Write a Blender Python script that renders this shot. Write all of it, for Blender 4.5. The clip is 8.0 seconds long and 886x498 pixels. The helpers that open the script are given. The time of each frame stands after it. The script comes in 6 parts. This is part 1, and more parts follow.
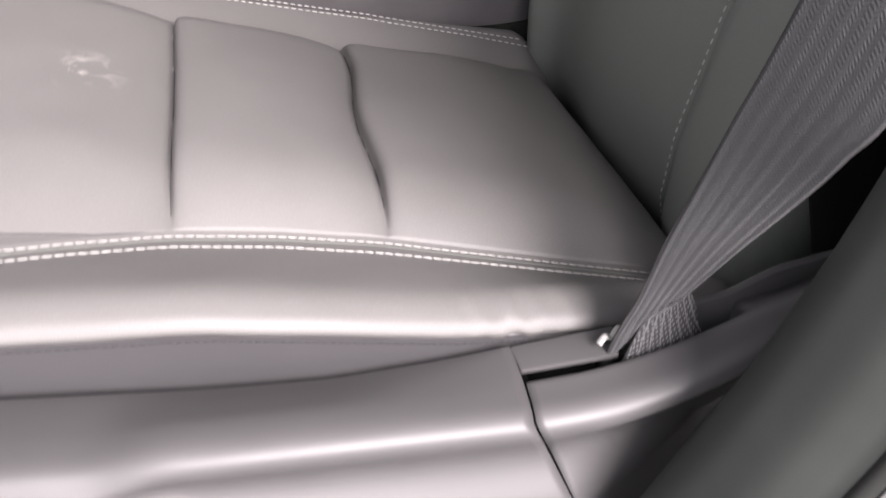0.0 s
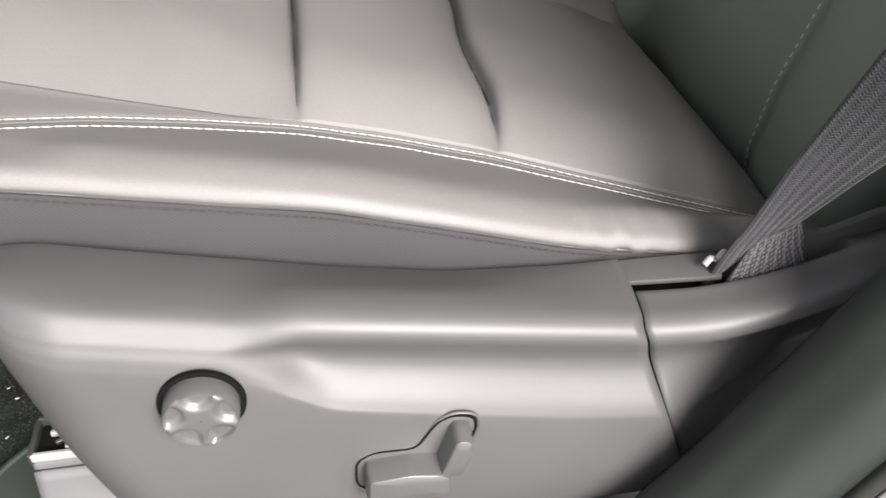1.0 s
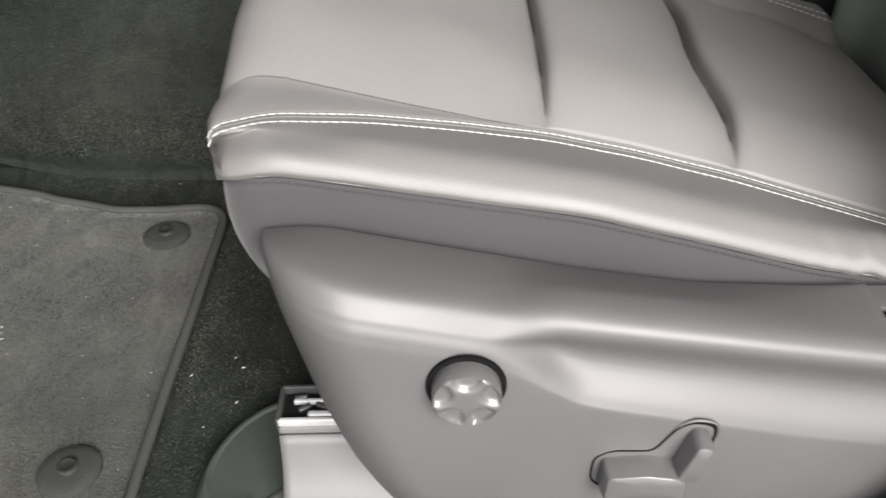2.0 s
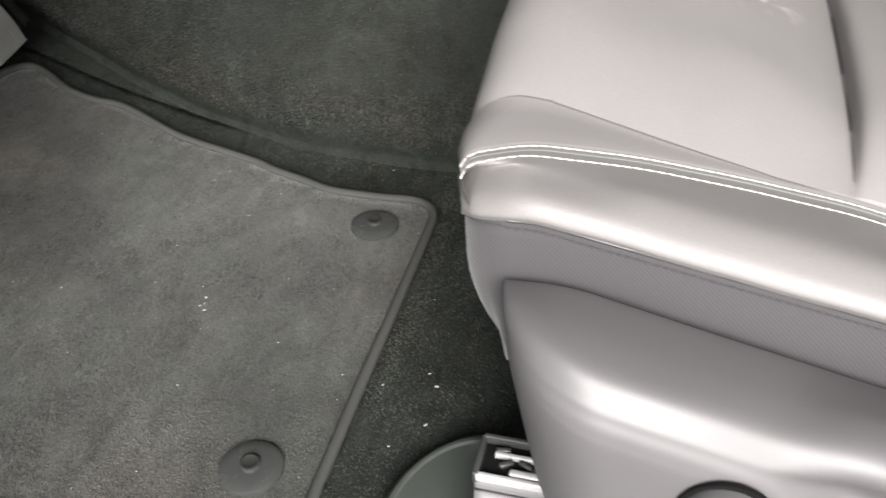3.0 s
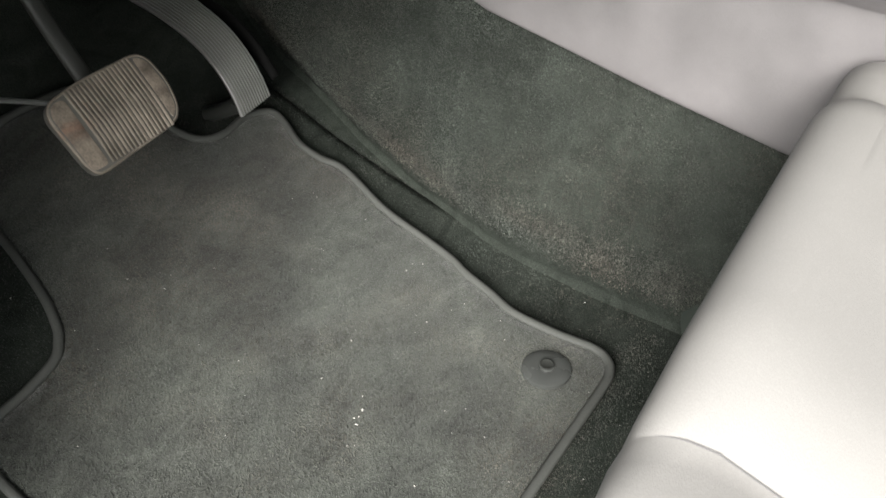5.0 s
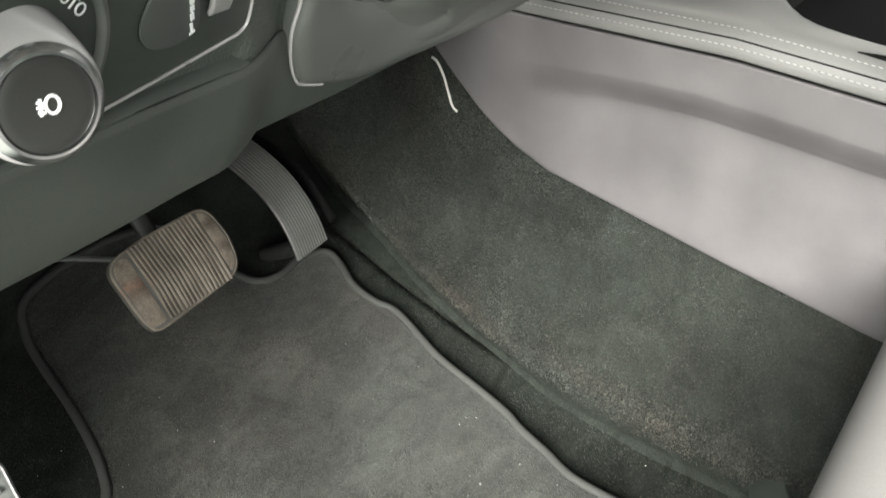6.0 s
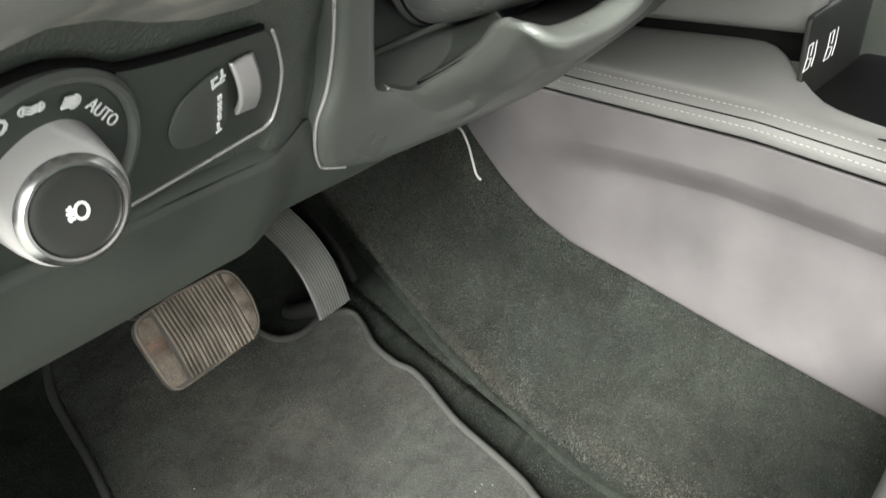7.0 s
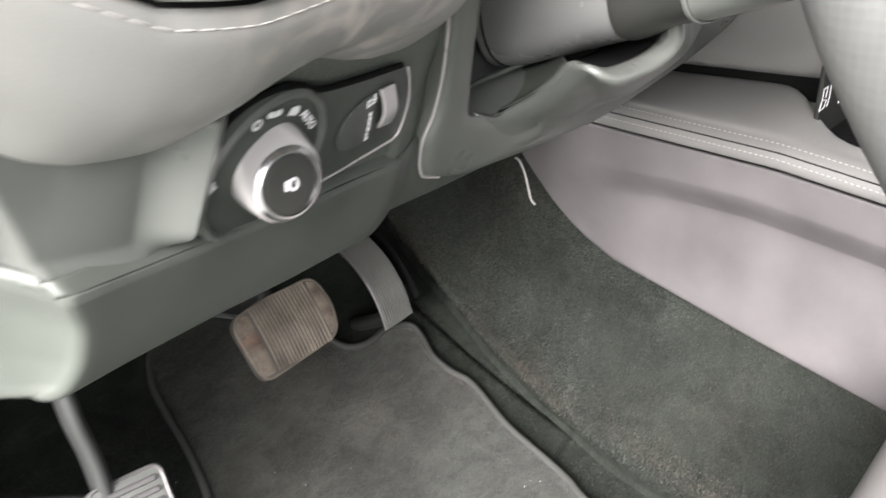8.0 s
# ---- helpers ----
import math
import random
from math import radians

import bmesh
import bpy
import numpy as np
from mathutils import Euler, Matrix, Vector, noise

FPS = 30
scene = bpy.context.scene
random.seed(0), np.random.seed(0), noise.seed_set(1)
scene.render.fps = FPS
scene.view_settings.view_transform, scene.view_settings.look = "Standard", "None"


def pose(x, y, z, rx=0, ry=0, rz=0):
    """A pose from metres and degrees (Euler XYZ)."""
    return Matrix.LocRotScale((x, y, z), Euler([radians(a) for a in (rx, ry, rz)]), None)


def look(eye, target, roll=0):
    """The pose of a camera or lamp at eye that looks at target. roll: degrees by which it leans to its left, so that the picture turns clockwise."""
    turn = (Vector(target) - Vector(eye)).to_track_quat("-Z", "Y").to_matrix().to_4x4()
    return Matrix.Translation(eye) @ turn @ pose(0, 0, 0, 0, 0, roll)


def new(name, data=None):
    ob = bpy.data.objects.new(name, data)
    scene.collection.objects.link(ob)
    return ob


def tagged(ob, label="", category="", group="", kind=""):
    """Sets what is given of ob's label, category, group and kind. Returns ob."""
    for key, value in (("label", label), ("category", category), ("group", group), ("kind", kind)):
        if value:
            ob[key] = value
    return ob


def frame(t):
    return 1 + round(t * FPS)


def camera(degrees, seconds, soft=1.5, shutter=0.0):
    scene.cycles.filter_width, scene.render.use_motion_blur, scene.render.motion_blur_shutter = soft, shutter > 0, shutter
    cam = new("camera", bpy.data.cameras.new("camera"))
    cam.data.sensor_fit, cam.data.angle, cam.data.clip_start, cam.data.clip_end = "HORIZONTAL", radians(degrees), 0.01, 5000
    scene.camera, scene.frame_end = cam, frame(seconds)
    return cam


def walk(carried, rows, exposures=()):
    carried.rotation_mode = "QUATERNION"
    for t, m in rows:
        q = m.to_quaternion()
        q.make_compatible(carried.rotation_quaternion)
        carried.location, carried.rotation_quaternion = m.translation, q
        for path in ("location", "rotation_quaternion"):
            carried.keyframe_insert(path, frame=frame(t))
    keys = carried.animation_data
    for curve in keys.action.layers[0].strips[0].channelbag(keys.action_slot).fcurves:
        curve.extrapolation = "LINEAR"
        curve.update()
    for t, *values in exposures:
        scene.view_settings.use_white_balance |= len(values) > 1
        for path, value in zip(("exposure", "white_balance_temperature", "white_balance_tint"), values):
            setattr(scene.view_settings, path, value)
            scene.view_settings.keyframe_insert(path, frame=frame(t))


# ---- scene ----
cam = camera(55.1, 8.0, shutter=0.3)
PATH = [
    (0, (0.107, -0.0174, 0.5846), (0.3497, 1.3659, -0.442), -5.4),
    (0.2, (0.0705, -0.0435, 0.5542), (0.3689, 1.3624, -0.428), -2.2),
    (0.5, (0.0496, -0.0478, 0.5507), (0.3219, 1.3259, -0.4829), -0.8),
    (1, (0.0252, -0.0487, 0.5612), (0.261, 1.3137, -0.495), 0.2),
    (1.5, (-0.0218, -0.0626, 0.5698), (0.1261, 1.3285, -0.4637), -0.6),
    (1.7, (-0.0383, -0.0713, 0.5751), (0.047, 1.3233, -0.462), -1.1),
    (2.8, (-0.0914, -0.0017, 0.5716), (-0.3906, 1.345, -0.4889), -2.3),
    (3, (-0.1087, 0.0191, 0.5664), (-0.4733, 1.3415, -0.5037), -1.8),
    (3.5, (-0.134, 0.0731, 0.5629), (-0.6595, 1.3259, -0.5246), -0.6),
    (4, (-0.1444, 0.1244, 0.5716), (-0.783, 1.2998, -0.5403), -0.7),
    (4.2, (-0.1418, 0.1357, 0.5899), (-0.8065, 1.2902, -0.5298), -0.4),
    (5.3, (-0.1296, 0.1679, 0.716), (-0.9074, 1.265, -0.388), -0.2),
    (5.5, (-0.1331, 0.1731, 0.7291), (-0.9344, 1.2754, -0.3532), -0.3),
    (6, (-0.1757, 0.2001, 0.736), (-1.0597, 1.3476, -0.2288), -0.8),
    (6.5, (-0.1757, 0.2062, 0.7412), (-1.0979, 1.3633, -0.1749), -0.5),
    (7, (-0.1731, 0.2062, 0.756), (-1.1319, 1.3624, -0.1227), -0.3),
    (7.5, (-0.1505, 0.2018, 0.7787), (-1.1493, 1.3642, -0.0461), -0.1),
    (8, (-0.114, 0.0957, 0.7865), (-1.158, 1.2345, -0.013), -0.4),
]
walk(cam, [(t, look(eye, target, roll)) for t, eye, target, roll in PATH], [(0, 1.30, 6500, 20), (0.5, 1.14, 6500, 16), (1.0, 1.16, 6500, 13), (1.5, 1.0, 6500, 10), (3.0, 1.35, 6500, 12), (3.5, 1.72, 6520, 8), (4.0, 1.88, 6500, 8), (5.5, 1.92, 6550, 5), (6.0, 2.04, 6550, 4), (7.5, 2.12, 6530, 6), (8.0, 2.22, 6500, 13)])

# ---- world, sun, exposure ----
world = bpy.data.worlds.new("overcast_sky")
scene.world = world
world.use_nodes = True
wn = world.node_tree
wn.nodes.clear()
w_out = wn.nodes.new("ShaderNodeOutputWorld")
w_bg = wn.nodes.new("ShaderNodeBackground")
w_hs = wn.nodes.new("ShaderNodeHueSaturation")
w_sky = wn.nodes.new("ShaderNodeTexSky")
w_sky.sky_type = "NISHITA"
w_sky.sun_disc = False
w_sky.sun_elevation = radians(31)
w_sky.sun_rotation = radians(160)
w_hs.inputs["Saturation"].default_value = 0.12
w_bg.inputs["Strength"].default_value = 0.125
wn.links.new(w_sky.outputs["Color"], w_hs.inputs["Color"])
wn.links.new(w_hs.outputs["Color"], w_bg.inputs["Color"])
wn.links.new(w_bg.outputs["Background"], w_out.inputs["Surface"])

sun_data = bpy.data.lights.new("sun", "SUN")
sun_data.energy = 4.1
sun_data.angle = radians(34)
sun_data.color = (1.0, 0.96, 0.93)
sun_ob = new("sun", sun_data)
sun_ob.matrix_world = look((1.02, -2.45, 2.12), (0, 0.4, 0.3))

# ---- materials ----


def brushed(nt, co, colour, amount, scale):
    """Pile brushed this way and that: streaky patches of middle size."""
    mp = nt.nodes.new("ShaderNodeMapping")
    mp.inputs["Scale"].default_value = (1.0, 0.55, 1.0)
    mp.inputs["Rotation"].default_value = (0, 0, 0.5)
    nt.links.new(co.outputs["Object"], mp.inputs["Vector"])
    sw = nt.nodes.new("ShaderNodeTexNoise")
    sw.inputs["Scale"].default_value, sw.inputs["Detail"].default_value, sw.inputs["Distortion"].default_value = scale, 5, 1.6
    sw.inputs["Roughness"].default_value = 0.65
    nt.links.new(mp.outputs["Vector"], sw.inputs["Vector"])
    r = nt.nodes.new("ShaderNodeMapRange")
    r.inputs["From Min"].default_value, r.inputs["From Max"].default_value = 0.3, 0.7
    r.inputs["To Min"].default_value, r.inputs["To Max"].default_value = 1 - amount, 1 + amount
    nt.links.new(sw.outputs["Fac"], r.inputs["Value"])
    sc = nt.nodes.new("ShaderNodeVectorMath")
    sc.operation = "SCALE"
    nt.links.new(colour, sc.inputs[0])
    nt.links.new(r.outputs["Result"], sc.inputs["Scale"])
    return sc.outputs["Vector"]


def material(name, base, rough=0.6, metal=0.0, grain=600.0, grain_amt=0.12, bump=0.2, bump_dist=0.0004,
             blotch=6.0, blotch_amt=0.12, tex="NOISE", coat=0.0, spec=0.5, sheen=0.0, stretch=None, rough_var=0.1, crisp=0.0, stain=None, swirl=0.0, swirl_scale=32.0):
    m = bpy.data.materials.new(name)
    m.use_nodes = True
    nt = m.node_tree
    b = nt.nodes["Principled BSDF"]
    b.inputs["Metallic"].default_value = metal
    b.inputs["Specular IOR Level"].default_value = spec
    b.inputs["Coat Weight"].default_value = coat
    b.inputs["Sheen Weight"].default_value = sheen
    co = nt.nodes.new("ShaderNodeTexCoord")
    src = co.outputs["Object"]
    if stretch:
        mp = nt.nodes.new("ShaderNodeMapping")
        mp.inputs["Scale"].default_value = stretch
        nt.links.new(src, mp.inputs["Vector"])
        src = mp.outputs["Vector"]
    if tex == "VORONOI":
        fine = nt.nodes.new("ShaderNodeTexVoronoi")
        fine.feature = "F1"
        fine_out = fine.outputs["Distance"]
    elif tex == "WAVE":
        fine = nt.nodes.new("ShaderNodeTexWave")
        fine.bands_direction = "DIAGONAL"
        fine.inputs["Distortion"].default_value = 0.6
        fine_out = fine.outputs["Color"]
    else:
        fine = nt.nodes.new("ShaderNodeTexNoise")
        fine.inputs["Detail"].default_value = 3
        fine_out = fine.outputs["Fac"]
    fine.inputs["Scale"].default_value = grain
    nt.links.new(src, fine.inputs["Vector"])
    big = nt.nodes.new("ShaderNodeTexNoise")
    big.inputs["Scale"].default_value = blotch
    big.inputs["Detail"].default_value = 4
    nt.links.new(co.outputs["Object"], big.inputs["Vector"])
    f1 = nt.nodes.new("ShaderNodeMapRange")
    f1.inputs["To Min"].default_value = 1 - grain_amt
    f1.inputs["To Max"].default_value = 1 + grain_amt
    f1.inputs["From Min"].default_value, f1.inputs["From Max"].default_value = crisp, 1.0 - crisp
    nt.links.new(fine_out, f1.inputs["Value"])
    f2 = nt.nodes.new("ShaderNodeMapRange")
    f2.inputs["From Min"].default_value = 0.25
    f2.inputs["From Max"].default_value = 0.75
    f2.inputs["To Min"].default_value = 1 - blotch_amt
    f2.inputs["To Max"].default_value = 1 + blotch_amt
    nt.links.new(big.outputs["Fac"], f2.inputs["Value"])
    mul = nt.nodes.new("ShaderNodeMath")
    mul.operation = "MULTIPLY"
    nt.links.new(f1.outputs["Result"], mul.inputs[0])
    nt.links.new(f2.outputs["Result"], mul.inputs[1])
    mix = nt.nodes.new("ShaderNodeVectorMath")
    mix.operation = "SCALE"
    mix.inputs[0].default_value = base
    nt.links.new(mul.outputs["Value"], mix.inputs["Scale"])
    colour = mix.outputs["Vector"]
    if swirl:
        colour = brushed(nt, co, colour, swirl, swirl_scale)
    if stain:
        # a scuff or dusty smear of its own shape: place, reach, colour, strength, scale
        place, reach, tone, amount, scale = stain[:5]
        low, high = stain[5:] if len(stain) > 5 else (0.5, 0.72)
        dist = nt.nodes.new("ShaderNodeVectorMath")
        dist.operation = "DISTANCE"
        dist.inputs[1].default_value = place
        nt.links.new(co.outputs["Object"], dist.inputs[0])
        near = nt.nodes.new("ShaderNodeMapRange")
        near.inputs["From Min"].default_value, near.inputs["From Max"].default_value = reach, reach * 0.3
        nt.links.new(dist.outputs["Value"], near.inputs["Value"])
        smear = nt.nodes.new("ShaderNodeTexNoise")
        smear.inputs["Scale"].default_value, smear.inputs["Detail"].default_value, smear.inputs["Distortion"].default_value = scale, 5, 1.5
        nt.links.new(co.outputs["Object"], smear.inputs["Vector"])
        cut = nt.nodes.new("ShaderNodeMapRange")
        cut.inputs["From Min"].default_value, cut.inputs["From Max"].default_value = low, high
        cut.inputs["To Max"].default_value = amount
        nt.links.new(smear.outputs["Fac"], cut.inputs["Value"])
        both = nt.nodes.new("ShaderNodeMath")
        both.operation = "MULTIPLY"
        nt.links.new(near.outputs["Result"], both.inputs[0])
        nt.links.new(cut.outputs["Result"], both.inputs[1])
        blend = nt.nodes.new("ShaderNodeMix")
        blend.data_type = "RGBA"
        nt.links.new(both.outputs["Value"], blend.inputs[0])
        nt.links.new(colour, blend.inputs[6])
        blend.inputs[7].default_value = (*tone, 1)
        colour = blend.outputs[2]
    nt.links.new(colour, b.inputs["Base Color"])
    r = nt.nodes.new("ShaderNodeMapRange")
    r.inputs["From Min"].default_value = 0.3
    r.inputs["From Max"].default_value = 0.7
    r.inputs["To Min"].default_value = max(0.02, rough - rough_var)
    r.inputs["To Max"].default_value = min(1.0, rough + rough_var)
    nt.links.new(big.outputs["Fac"], r.inputs["Value"])
    nt.links.new(r.outputs["Result"], b.inputs["Roughness"])
    if bump:
        bp = nt.nodes.new("ShaderNodeBump")
        bp.inputs["Strength"].default_value = bump
        bp.inputs["Distance"].default_value = bump_dist
        nt.links.new(fine_out, bp.inputs["Height"])
        nt.links.new(bp.outputs["Normal"], b.inputs["Normal"])
    return m


def fibre(name, base, spread, blotch, blotch_amt, swirl, swirl_scale, sheen=0.2):
    """Carpet fibre: every blade has its own tone, over a slow dusty variation."""
    m = bpy.data.materials.new(name)
    m.use_nodes = True
    nt = m.node_tree
    b = nt.nodes["Principled BSDF"]
    b.inputs["Roughness"].default_value = 0.85
    b.inputs["Specular IOR Level"].default_value = 0.25
    b.inputs["Sheen Weight"].default_value = sheen
    geo = nt.nodes.new("ShaderNodeNewGeometry")
    co = nt.nodes.new("ShaderNodeTexCoord")
    big = nt.nodes.new("ShaderNodeTexNoise")
    big.inputs["Scale"].default_value, big.inputs["Detail"].default_value = blotch, 4
    nt.links.new(co.outputs["Object"], big.inputs["Vector"])
    r1 = nt.nodes.new("ShaderNodeMapRange")
    r1.inputs["To Min"].default_value, r1.inputs["To Max"].default_value = 1 - spread, 1 + 3.4 * spread
    few = nt.nodes.new("ShaderNodeMath")
    few.operation, few.inputs[1].default_value = "POWER", 2.6
    nt.links.new(geo.outputs["Random Per Island"], few.inputs[0])
    nt.links.new(few.outputs["Value"], r1.inputs["Value"])
    r2 = nt.nodes.new("ShaderNodeMapRange")
    r2.inputs["From Min"].default_value, r2.inputs["From Max"].default_value = 0.25, 0.75
    r2.inputs["To Min"].default_value, r2.inputs["To Max"].default_value = 1 - blotch_amt, 1 + blotch_amt
    nt.links.new(big.outputs["Fac"], r2.inputs["Value"])
    mul = nt.nodes.new("ShaderNodeMath")
    mul.operation = "MULTIPLY"
    nt.links.new(r1.outputs["Result"], mul.inputs[0])
    nt.links.new(r2.outputs["Result"], mul.inputs[1])
    sc = nt.nodes.new("ShaderNodeVectorMath")
    sc.operation = "SCALE"
    warm = nt.nodes.new("ShaderNodeTexNoise")
    warm.inputs["Scale"].default_value, warm.inputs["Detail"].default_value = blotch * 0.6, 2
    nt.links.new(co.outputs["Object"], warm.inputs["Vector"])
    wr = nt.nodes.new("ShaderNodeMapRange")
    wr.inputs["From Min"].default_value, wr.inputs["From Max"].default_value = 0.45, 0.68
    nt.links.new(warm.outputs["Fac"], wr.inputs["Value"])
    tint = nt.nodes.new("ShaderNodeMix")
    tint.data_type = "RGBA"
    tint.inputs[6].default_value = (*base, 1)
    tint.inputs[7].default_value = (base[0] * 1.32, base[1] * 1.05, base[2] * 1.0, 1)
    nt.links.new(wr.outputs["Result"], tint.inputs[0])
    nt.links.new(tint.outputs[2], sc.inputs[0])
    nt.links.new(mul.outputs["Value"], sc.inputs["Scale"])
    nt.links.new(brushed(nt, co, sc.outputs["Vector"], swirl, swirl_scale), b.inputs["Base Color"])
    return m


def woven(name, base, column, pitch):
    """Herringbone webbing: slanted yarns in narrow columns, by the strap's own width and length."""
    m = bpy.data.materials.new(name)
    m.use_nodes = True
    nt = m.node_tree
    b = nt.nodes["Principled BSDF"]
    b.inputs["Roughness"].default_value, b.inputs["Specular IOR Level"].default_value, b.inputs["Sheen Weight"].default_value = 0.6, 0.5, 0.25
    co = nt.nodes.new("ShaderNodeTexCoord")
    sep = nt.nodes.new("ShaderNodeSeparateXYZ")
    nt.links.new(co.outputs["UV"], sep.inputs[0])

    def step(op, a, k):
        q = nt.nodes.new("ShaderNodeMath")
        q.operation = op
        nt.links.new(a, q.inputs[0])
        if isinstance(k, (int, float)):
            q.inputs[1].default_value = k
        else:
            nt.links.new(k, q.inputs[1])
        return q.outputs["Value"]

    slant = step("ADD", step("PINGPONG", sep.outputs["X"], column), sep.outputs["Y"])
    yarn = step("SINE", step("MULTIPLY", slant, 2 * math.pi / pitch), 0.0)
    fuzz = nt.nodes.new("ShaderNodeTexNoise")
    fuzz.inputs["Scale"].default_value, fuzz.inputs["Detail"].default_value = 1100, 3
    nt.links.new(co.outputs["Object"], fuzz.inputs["Vector"])
    height = step("ADD", step("MULTIPLY", yarn, 0.5), fuzz.outputs["Fac"])
    tone = nt.nodes.new("ShaderNodeMapRange")
    tone.inputs["From Min"].default_value, tone.inputs["From Max"].default_value = 0.1, 1.0
    tone.inputs["To Min"].default_value, tone.inputs["To Max"].default_value = 0.25, 2.3
    nt.links.new(height, tone.inputs["Value"])
    sc = nt.nodes.new("ShaderNodeVectorMath")
    sc.operation = "SCALE"
    sc.inputs[0].default_value = base
    nt.links.new(tone.outputs["Result"], sc.inputs["Scale"])
    nt.links.new(sc.outputs["Vector"], b.inputs["Base Color"])
    bp = nt.nodes.new("ShaderNodeBump")
    bp.inputs["Strength"].default_value, bp.inputs["Distance"].default_value = 0.5, 0.0005
    nt.links.new(height, bp.inputs["Height"])
    nt.links.new(bp.outputs["Normal"], b.inputs["Normal"])
    return m


LEATHER = material("seat_leather", (0.166, 0.160, 0.155), 0.52, grain=900, grain_amt=0.06, bump=0.25, bump_dist=0.0003, tex="VORONOI", blotch=9, blotch_amt=0.06, rough_var=0.06, stain=((-0.042, 0.628, 0.33), 0.035, (0.42, 0.40, 0.37), 0.8, 45))
DASH_LEATHER = material("dash_leather", (0.200, 0.202, 0.192), 0.38, grain=1300, grain_amt=0.06, bump=0.10, bump_dist=0.0003, tex="VORONOI", blotch=9, blotch_amt=0.08, rough_var=0.06, stain=((-0.385, 0.315, 0.715), 0.095, (0.46, 0.42, 0.39), 0.85, 26, 0.45, 0.66))
# same leather, base lifted to make up for the weak light on the backrest
LEATHER_LIFTED = material("backrest_leather", (0.175, 0.192, 0.172), 0.5, grain=900, grain_amt=0.06, bump=0.25, bump_dist=0.0003, tex="VORONOI", blotch=9, blotch_amt=0.06, rough_var=0.06)
TWILL = material("side_twill", (0.050, 0.048, 0.050), 0.85, grain=230, grain_amt=0.09, bump=0.15, bump_dist=0.0006, tex="WAVE", sheen=0.2, spec=0.2)
SHIELD = material("seat_shield_plastic", (0.094, 0.091, 0.092), 0.45, grain=1400, grain_amt=0.06, bump=0.22, bump_dist=0.0003, blotch=12, blotch_amt=0.06, rough_var=0.05)
PILLAR = material("pillar_plastic", (0.045, 0.050, 0.046), 0.6, spec=0.3, grain=1100, grain_amt=0.1, bump=0.25, bump_dist=0.0003, blotch=15, blotch_amt=0.12)
SNAP = material("snap_plastic", (0.045, 0.047, 0.045), 0.25, grain=900, grain_amt=0.05, bump=0.05, blotch=30, blotch_amt=0.1)
PLASTIC = material("dash_plastic", (0.069, 0.077, 0.068), 0.38, grain=1100, grain_amt=0.1, bump=0.25, bump_dist=0.0003, blotch=25, blotch_amt=0.12, rough_var=0.08, stain=((0, 0, 0), 1000.0, (0.30, 0.295, 0.275), 0.45, 700, 0.70, 0.75))
PLASTIC_SOFT = material("trim_plastic", (0.100, 0.107, 0.099), 0.34, grain=1100, grain_amt=0.06, bump=0.15, bump_dist=0.0003, blotch=20, blotch_amt=0.1, rough_var=0.08)
FASCIA = material("pimpled_plastic", (0.074, 0.085, 0.073), 0.45, grain=600, grain_amt=0.1, bump=0.6, bump_dist=0.0006, tex="VORONOI", blotch=25, blotch_amt=0.1)
WEAVE_PALE = material("belt_end_yarn", (0.17, 0.17, 0.174), 0.6, grain=1500, grain_amt=0.2, bump=0.2, bump_dist=0.0002)
BLACK = material("black_plastic", (0.024, 0.025, 0.023), 0.5, grain=900, grain_amt=0.1, bump=0.1, spec=0.3)
# near-black that stands for the shade in gaps, recesses and hidden parts
VOID = material("void_black", (0.006, 0.006, 0.006), 0.95, grain=300, bump=0.2, spec=0.1)
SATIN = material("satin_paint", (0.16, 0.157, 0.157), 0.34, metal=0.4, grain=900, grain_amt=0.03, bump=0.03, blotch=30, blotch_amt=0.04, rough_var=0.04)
KNOB_PAINT = material("knob_paint", (0.46, 0.445, 0.445), 0.3, metal=0.25, grain=900, grain_amt=0.03, bump=0.03, blotch=30, blotch_amt=0.04, rough_var=0.04)
CHROME = material("chrome", (0.7, 0.7, 0.71), 0.22, metal=1.0, grain=400, grain_amt=0.02, bump=0.0, blotch=30, blotch_amt=0.03, rough_var=0.04)
WHITE_INK = material("white_ink", (0.8, 0.81, 0.82), 0.5, grain=800, grain_amt=0.03, bump=0.0, blotch_amt=0.04)
THREAD = material("pale_thread", (0.50, 0.49, 0.47), 0.7, grain=2500, grain_amt=0.15, bump=0.3, bump_dist=0.0002, blotch_amt=0.05)
GREY_THREAD = material("grey_thread", (0.42, 0.41, 0.39), 0.7, grain=2500, grain_amt=0.15, bump=0.3, bump_dist=0.0002, blotch_amt=0.05)
SWITCH_DARK = material("switch_plastic", (0.044, 0.052, 0.045), 0.5, grain=1200, grain_amt=0.08, bump=0.1, bump_dist=0.0002, blotch=30, blotch_amt=0.08)
INLAY = material("inlay_plastic", (0.065, 0.071, 0.066), 0.45, grain=1200, grain_amt=0.05, bump=0.05, blotch=40, blotch_amt=0.06)
DARK_THREAD = material("dark_thread", (0.05, 0.048, 0.05), 0.8, grain=2500, grain_amt=0.15, bump=0.2, bump_dist=0.0002)
CARPET = material("carpet", (0.0240, 0.0275, 0.0235), 0.95, grain=1100, grain_amt=0.7, crisp=0.3, bump=0.8, bump_dist=0.0012, blotch=7, blotch_amt=0.35, sheen=0.0, spec=0.05, swirl=0.3, swirl_scale=22)
MAT = material("mat_carpet", (0.036, 0.039, 0.0335), 0.95, grain=950, grain_amt=0.85, crisp=0.3, bump=0.7, bump_dist=0.0010, blotch=9, blotch_amt=0.42, sheen=0.35, spec=0.15, swirl=0.45)
